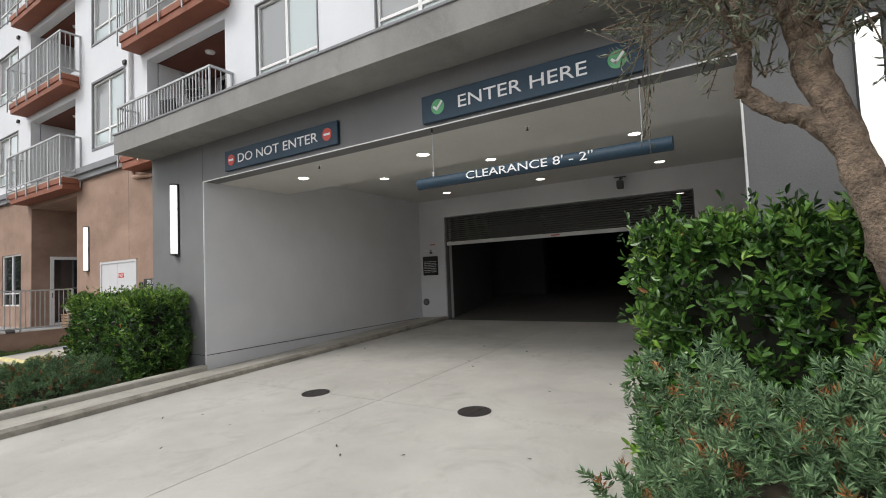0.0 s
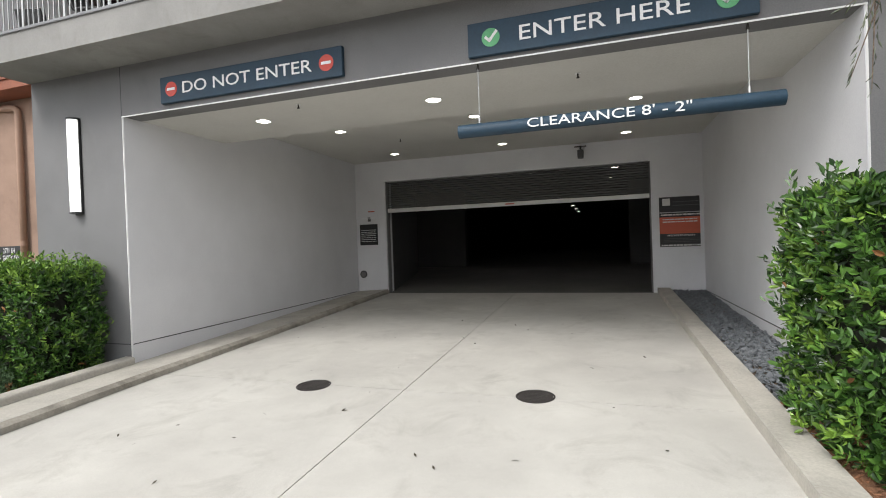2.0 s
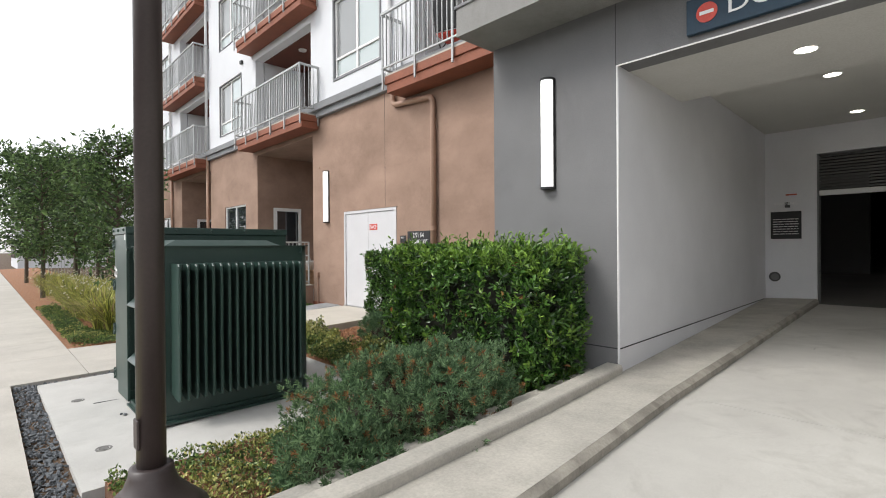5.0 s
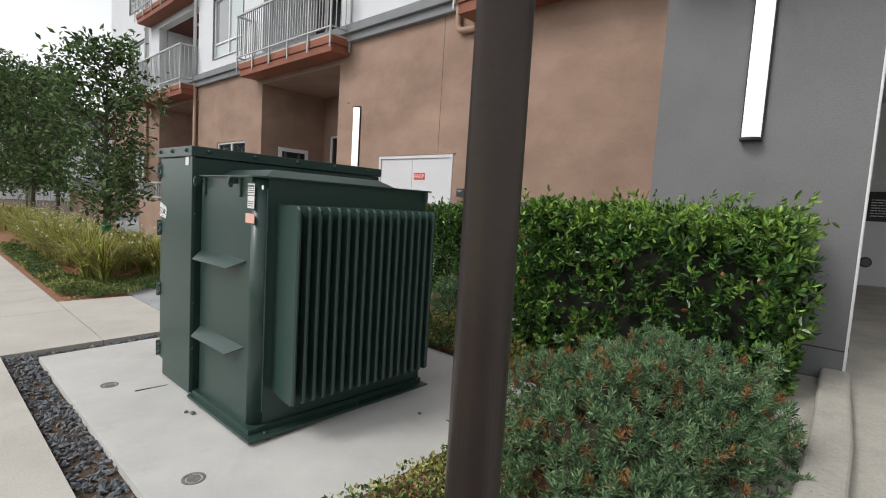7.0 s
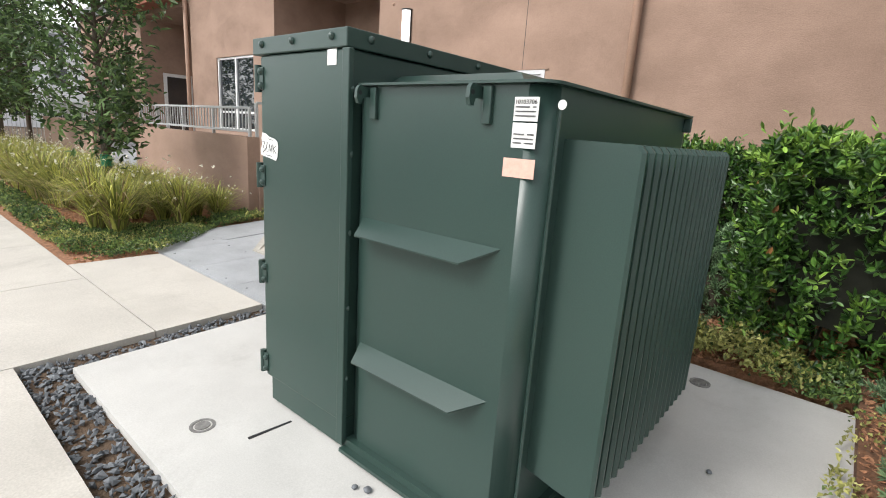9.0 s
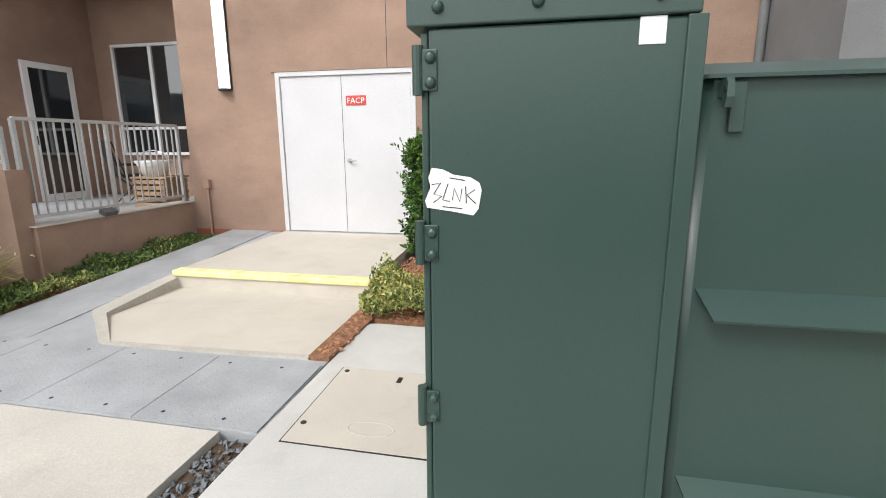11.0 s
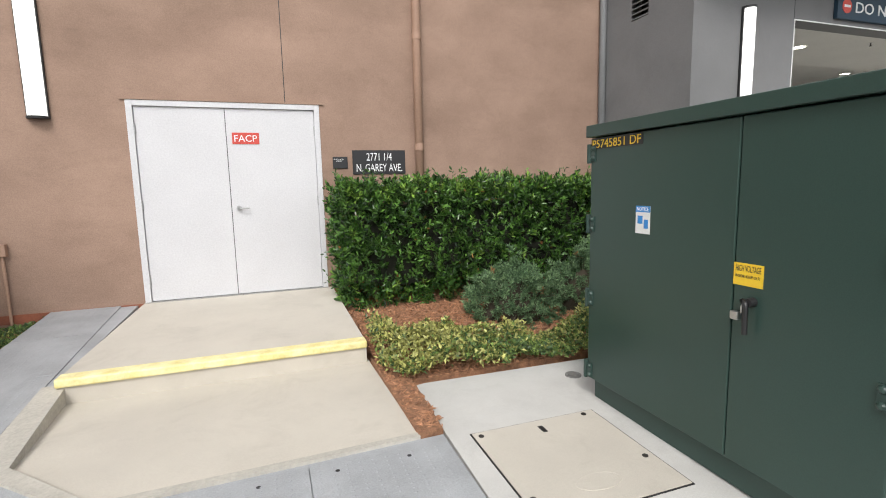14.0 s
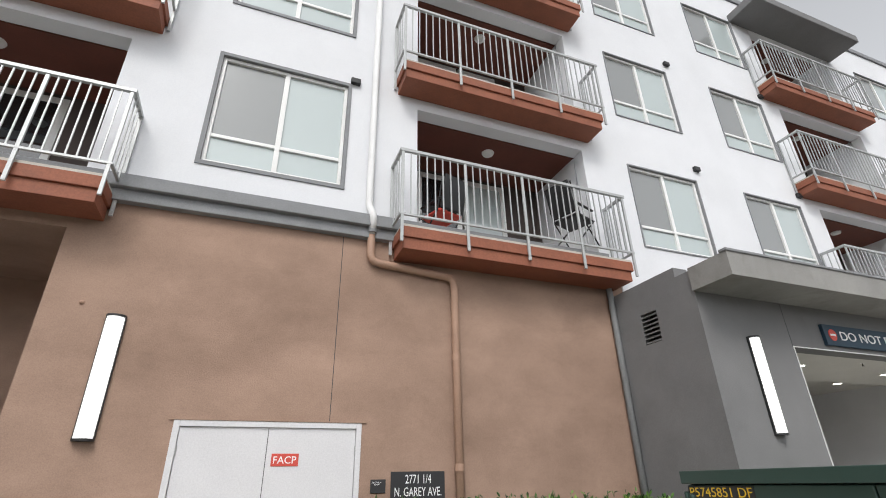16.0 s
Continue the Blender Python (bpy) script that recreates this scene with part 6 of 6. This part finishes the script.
# ornamental grass
def grass_clump(seed, blades, spread, height):
    rs = np.random.RandomState(seed)
    vs, fs, ns = [], [], 0
    straw = ([], [])
    flowers = []
    for k in range(blades):
        a, out = rs.uniform(0, 6.3), rs.uniform(0.25, 1.0) * spread
        h = height * rs.uniform(0.5, 1.1)
        way, w = np.array([math.cos(a), math.sin(a), 0]), rs.uniform(0.005, 0.011)
        side = np.array([-way[1], way[0], 0])
        base = way * rs.uniform(0, 0.06) + side * rs.uniform(-0.05, 0.05)
        pts = [base + way * out * t ** 1.8 + np.array([0, 0, h * (t - 0.42 * t ** 3 * rs.uniform(0.5, 1.3))]) for t in (0, 0.35, 0.7, 1.0)]
        vv, ff = (vs, fs) if rs.rand() > 0.16 else straw
        b = len(vv)
        for p, q in zip(pts, (1, 0.9, 0.6, 0.1)):
            vv += [p - side * w * q, p + side * w * q]
        ff += [[b + 2 * i, b + 2 * i + 1, b + 2 * i + 3, b + 2 * i + 2] for i in range(3)]
        if rs.rand() < 0.02:
            flowers.append(pts[3] + np.array([0, 0, 0.12 + 0.1 * rs.rand()]))
    s = thing("ornamental_grass", (0, 0, 0), "arching clump of yellow-green ornamental grass with small white flowers", "grass", "ornamental grasses")
    for nm, (vv, ff), mat in (("blades", (vs, fs), GRASS), ("dry_blades", straw, STRAW)):
        me = bpy.data.meshes.new(nm)
        me.from_pydata([tuple(v) for v in vv], [], ff)
        me.materials.append(mat)
        stuff_part(nm, me, s)
    if flowers:
        fl = np.repeat(np.array(flowers), 5, 0)
        stuff_part("flowers", leaf_mesh("flowers", fl, rs.normal(size=fl.shape) + [0, 0, 0.6], 0.03, 0.7, PETAL, rs), s, "small white flowers")
    return s


clumps = [grass_clump(50 + k, 430, 0.62, 0.98) for k in range(3)]
rg = random.Random(9)
spots = [(x + rg.uniform(-0.22, 0.22), y + rg.uniform(-0.2, 0.2)) for x in [-15.75 - 0.54 * k for k in range(24)] for y in (2.2, 2.8, 3.45)]
spots = [(x, y) for x, y in spots if not (x > -15.95 and y > 3.2)]
for k, (x, y) in enumerate(spots):
    m = at(x, y, -0.2) @ Matrix.Rotation(rg.uniform(0, 6.3), 4, "Z") @ Matrix.Scale(rg.uniform(0.75, 1.12), 4)
    if k < 3:
        clumps[k].matrix_basis = m
    else:
        copy_thing(clumps[k % 3], at(x, y, -0.2) @ Matrix.Rotation(rg.uniform(0, 6.3), 4, "Z"))


def tree(x, y, z0, height, radius, crown_base, seed, leaves, size, label, mat=TREE):
    """A tapered trunk, limbs, twigs and a crown of single leaves in clumps with gaps."""
    rs = np.random.RandomState(seed)
    s = thing("tree", (x, y, z0), label, "tree")
    top = np.array([x + 0.15, y, z0 + height * 0.9])
    trunk = tube([(x, y, z0 - 0.1), (x + 0.03, y + 0.02, z0 + height * 0.3), (x - 0.02, y, z0 + height * 0.6), tuple(top)], [0.045 + 0.006 * height, 0.04 + 0.004 * height, 0.03, 0.01], 10)
    part("trunk", trunk, TRUNK, s)
    limbs, tips = bmesh.new(), []
    n = 46
    for k in range(n):
        t = crown_base + (0.97 - crown_base) * (k + rs.rand()) / n
        a = k * 2.4 + rs.normal() * 0.3
        r = radius * (0.45 + 0.75 * math.sin(math.pi * min(1, (t - crown_base) / (1 - crown_base) * 0.85 + 0.12))) * rs.uniform(0.5, 1.1)
        b = np.array([x, y, z0 + height * t])
        e = b + np.array([math.cos(a) * r, math.sin(a) * r, r * rs.uniform(0.15, 0.8)])
        m = (b + e) / 2 + np.array([0, 0, 0.06 * r])
        tube([tuple(b), tuple(m), tuple(e)], [0.02, 0.012, 0.004], 5, limbs)
        for q in (0.35, 0.5, 0.65, 0.8, 0.92, 1.0):
            tips.append((b + (e - b) * q, (e - b) / max(r, 0.1)))
    tagged(part("branch_work", limbs, TRUNK, s), "", "", "", "stuff")
    idx = rs.randint(0, len(tips), leaves)
    clump = rs.normal(size=(len(tips), 3)) * 0.10 * radius
    c = np.array([tips[i][0] for i in idx]) + clump[idx] + rs.normal(size=(leaves, 3)) * 0.13 * radius ** 0.5
    d = np.array([tips[i][1] for i in idx]) * 0.6 + rs.normal(size=(leaves, 3)) * 0.7 + [0, 0, -0.1]
    stuff_part("crown", leaf_mesh("crown", c, d, size, 0.45, mat, rs, flat=0.35), s, "uneven dark green foliage")
    return s


t1 = tree(-17.6, 2.6, -0.22, 4.0, 0.78, 0.2, 61, 4300, 0.12, "young broad-leaved tree with dark green leaves, staked")
part("tree_tape", cyl(0.075, 0.075, 0.45, 0.62, 12, m=at(-17.58, 2.6, 0)), GREENTAPE, t1, "green tree tie")
part("stake", cyl(0.03, 0.03, -0.3, 1.3, 10, m=at(-17.75, 2.62, 0)), TRUNK, t1)
tree(-28.0, 3.0, -0.3, 5.3, 1.15, 0.24, 62, 2900, 0.17, "slender street tree with dark green leaves")
tree(-30.0, 4.0, -0.3, 5.4, 1.2, 0.24, 63, 2900, 0.17, "slender street tree with dark green leaves")
tree(-26.0, 1.9, -0.3, 4.7, 1.0, 0.26, 64, 2500, 0.16, "slender street tree with dark green leaves")
tree(-36.0, 2.0, -0.3, 6.5, 1.6, 0.2, 65, 5000, 0.22, "distant street tree with dark green leaves")
tree(-44.0, 5.0, -0.3, 7.5, 2.2, 0.15, 66, 5000, 0.3, "distant street tree with dark green leaves")

# olive tree by the entrance
ol = thing("olive_tree", (1.05, 3.5, -0.1), "gnarled olive tree with rough bark and silvery leaves", "tree")


def gnarl(pts, radii, seed, n=14):
    pts = [Vector(p) for p in pts]
    out, rad = [], []
    for i in range(len(pts) - 1):
        for k in range(n):
            t = k / n
            p = pts[i].lerp(pts[i + 1], t)
            out.append(p + 0.022 * noise.noise_vector(p * 5 + Vector((seed, 0, 0))))
            r = radii[i] + (radii[i + 1] - radii[i]) * t
            rad.append(r * (1 + 0.22 * noise.noise(p * 11 + Vector((0, seed, 0)))))
    bm = tube(out, rad, 20)
    for v in bm.verts:
        v.co += 0.012 * noise.noise_vector(v.co * 26) + 0.008 * noise.noise_vector(v.co * 60)
    return bm


smooth(part("trunk", gnarl([(1.15, 3.5, -0.1), (0.9, 3.48, 0.9), (0.70, 3.45, 1.65), (0.56, 3.45, 2.20), (0.46, 3.45, 2.62), (0.36, 3.45, 2.90), (0.3, 3.4, 3.30)], [0.13, 0.10, 0.08, 0.074, 0.07, 0.055, 0.03], 1), OLIVEBARK, ol))
smooth(part("limb", gnarl([(0.66, 3.45, 1.85), (0.48, 3.42, 2.15), (0.34, 3.42, 2.22), (0.2, 3.42, 2.34)], [0.045, 0.052, 0.042, 0.04], 2, 10), OLIVEBARK, ol))
smooth(part("limb", gnarl([(0.2, 3.42, 2.32), (0.22, 3.42, 2.55), (0.2, 3.42, 2.85), (0.1, 3.42, 3.40)], [0.042, 0.034, 0.03, 0.02], 3, 10), OLIVEBARK, ol))
smooth(part("limb", gnarl([(0.74, 3.45, 1.60), (0.95, 3.5, 2.10), (1.2, 3.5, 2.80), (1.4, 3.5, 3.50)], [0.055, 0.05, 0.04, 0.03], 4, 10), OLIVEBARK, ol))
rs = np.random.RandomState(71)
tw, cc, dd = bmesh.new(), [], []
starts = [((0.2, 3.4, 2.85), (-0.5, -0.1, -0.1)), ((0.1, 3.4, 3.10), (-0.7, -0.1, -0.2)), ((0.15, 3.4, 2.95), (-0.6, 0.1, -0.25)), ((0.25, 3.4, 2.70), (0.2, -0.2, 0.1)), ((0.45, 3.4, 2.65), (0.3, -0.1, 0.05)),
          ((0.3, 3.4, 3.10), (-0.9, -0.2, 0.0)), ((0.9, 3.45, 2.40), (0.1, -0.3, -0.1)), ((0.8, 3.45, 2.60), (-0.1, -0.3, -0.3)), ((0.1, 3.4, 3.30), (-1.1, -0.3, -0.2)), ((0.3, 3.42, 2.40), (0.1, -0.1, 0.25))]
for (b, v) in starts + [((rs.uniform(-0.6, 1.6), rs.uniform(3.1, 4.00), rs.uniform(2.95, 3.6)), tuple(rs.normal(size=3) * 0.3)) for _ in range(60)] + [((rs.uniform(0.15, 1.5), rs.uniform(3.05, 3.5), rs.uniform(2.45, 3.05)), tuple(rs.normal(size=3) * 0.22)) for _ in range(42)]:
    b, v = np.array(b), np.array(v)
    for q in range(4):
        e = b + v * rs.uniform(0.5, 1.0) + rs.normal(size=3) * 0.13
        m = (b + e) / 2 + rs.normal(size=3) * 0.03
        tube([tuple(b), tuple(m), tuple(e)], [0.006, 0.004, 0.002], 5, tw)
        for t in np.linspace(0.25, 1, 18):
            cc.append(b + (e - b) * t)
            dd.append((e - b) * 1.2 + rs.normal(size=3) * 0.45)
tagged(part("twig_work", tw, OLIVEBARK, ol), "", "", "", "stuff")
stuff_part("foliage", leaf_mesh("foliage", np.array(cc), np.array(dd), 0.062, 0.17, OLIVE, rs), ol, "narrow silvery green leaves")

# dry leaves and litter on the paving
lit = bmesh.new()
rl = random.Random(3)
for k in range(46):
    x, y = rl.uniform(-6.1, -0.8), rl.uniform(1.2, 8.5)
    lm = at(x, y, drive_z(y) + 0.006) @ Euler((rl.uniform(-0.5, 0.5), rl.uniform(-0.5, 0.5), rl.uniform(0, 6.3))).to_matrix().to_4x4()
    sz = rl.uniform(0.012, 0.03)
    f = [lit.verts.new(lm @ Vector(v)) for v in ((-sz, 0, 0), (0, -sz * 0.4, 0.004), (sz, 0, 0.008), (0, sz * 0.4, 0.004))]
    lit.faces.new(f)
tagged(new("dry_leaves", mesh_of("dry_leaves", lit, TWIG)), "scattered small dry brown leaves", "leaves", "", "stuff")

# ---- steel plates over the drain, one by one ----
stud = bmesh.new()
for xa, xb, ya, yb in [(-15.44 + 0.762 * k, -15.44 + 0.762 * k + 0.756, 2.225, 2.98) for k in range(4)]:
    part("tread_plate", prism([(xa, ya), (xb, ya), (xb, yb), (xa, yb)], lambda x, y: ramp_z(x, y) - 0.012, lambda x, y: ramp_z(x, y)), STEEL, plates)
for ya, yb in [(2.99 + 0.87 * k, 2.99 + 0.87 * (k + 1) - 0.006) for k in range(4)]:
    part("tread_plate", prism([(-15.44, ya), (-14.82, ya), (-14.82, yb), (-15.44, yb)], lambda x, y: ramp_z(x, y) - 0.012, lambda x, y: ramp_z(x, y)), STEEL, plates)
for k in range(44):
    for j in range(0, 110):
        x, y = -15.42 + 0.07 * k, 2.25 + 0.038 * j
        if (y < 2.97 and x < -12.42) or x < -14.85:
            z = ramp_z(x, y)
            t, r = (0.008, 0.003) if (k + j) % 2 else (0.003, 0.008)
            v = [stud.verts.new((x - t - r, y, z)), stud.verts.new((x, y - r - t * 0.6, z)), stud.verts.new((x + t + r, y, z)), stud.verts.new((x, y + r + t * 0.6, z)), stud.verts.new((x, y, z + 0.0025))]
            for a in range(4):
                stud.faces.new((v[a], v[(a + 1) % 4], v[4]))
tagged(part("tread_pattern", stud, STEEL, plates), "", "", "", "stuff")
for x, y in [(-15.3 + 0.38 * k, yy) for k in range(8) for yy in (2.30, 2.90)]:
    if x < -12.5:
        part("bolt_hole", cyl(0.012, 0.012, -0.004, 0.001, 10, m=at(x, y, ramp_z(x, y))), BLACK, plates)
kerb_edge = prism([(-14.16, 2.985), (-14.80, 3.53), (-14.83, 4.5), (-14.68, 4.5), (-14.62, 3.5), (-14.12, 3.04)], -0.4, lambda x, y: ramp_z(x, y) + 0.005)
structure("landing_edge", kerb_edge, KERB, "rough concrete edge of the landing", "kerb")
structure("landing_edge_front", prism([(-14.16, 2.99), (-12.53, 3.055), (-12.53, 3.10), (-14.16, 3.04)], -0.4, -0.188), KERB, "rough concrete edge of the landing", "kerb")
structure("tactile_paving", box(-8.9, -8.05, -0.2, 0.64, walk_z(0.2) - 0.05, walk_z(0.62) + 0.008), YELLOW, "yellow tactile paving slab", "paving")

# ---- far surroundings ----
def far_house(x, y, w, d, h, mat, turn, label):
    s = thing("apartment_building", (0, 0, 0), label, "building", "distant buildings")
    part("wall", box(-w / 2, w / 2, -d / 2, d / 2, 0, h), mat, s)
    part("roof", box(-w / 2 - 0.3, w / 2 + 0.3, -d / 2 - 0.3, d / 2 + 0.3, h, h + 0.35, 0.02), CORNICE, s)
    pane = mesh_of("window", box(-0.7, 0.7, -0.06, 0.06, 0, 1.5), PANE_D)
    for fz in range(int(h // 3)):
        for k in range(int(w // 3)):
            for sy in (-1, 1):
                piece("window", pane, s, at(-w / 2 + 1.5 + 3 * k, sy * d / 2, 1.0 + 3 * fz))
        for k in range(int(d // 3)):
            for sx in (-1, 1):
                piece("window", pane, s, at(sx * w / 2, -d / 2 + 1.5 + 3 * k, 1.0 + 3 * fz) @ Matrix.Rotation(radians(90), 4, "Z"))
    s.matrix_basis = pose(x, y, -0.5, 0, 0, turn)


far_house(-75, 16, 14, 26, 9, WHITE, 0, "pale distant three-storey apartment block")
far_house(-52, -42, 46, 12, 5, BROWN, 0, "brown low building across the street")
ridge = bmesh.new()
line = [(-500 + 20 * k, 16 + 9 * noise.noise(Vector((k * 0.17, 2.0, 0))) + 3 * noise.noise(Vector((k * 0.6, 7.0, 0)))) for k in range(51)]
low, top = [[ridge.verts.new((x, -330 + back, z)) for x, z in row] for back, row in ((40, [(x, -2) for x, _ in line]), (0, [(x, z * 2.2) for x, z in line]))]
rear = [ridge.verts.new((v.co.x, -400, -2)) for v in low]
for a, b in ((low, top), (top, rear)):
    for k in range(50):
        ridge.faces.new((a[k], a[k + 1], b[k + 1], b[k]))
structure("backdrop_hills", ridge, HILL, "dark scrub-covered hills in the distance", "hills")
far_house(10, -60, 60, 14, 5, BROWN, 0, "brown low building across the street")
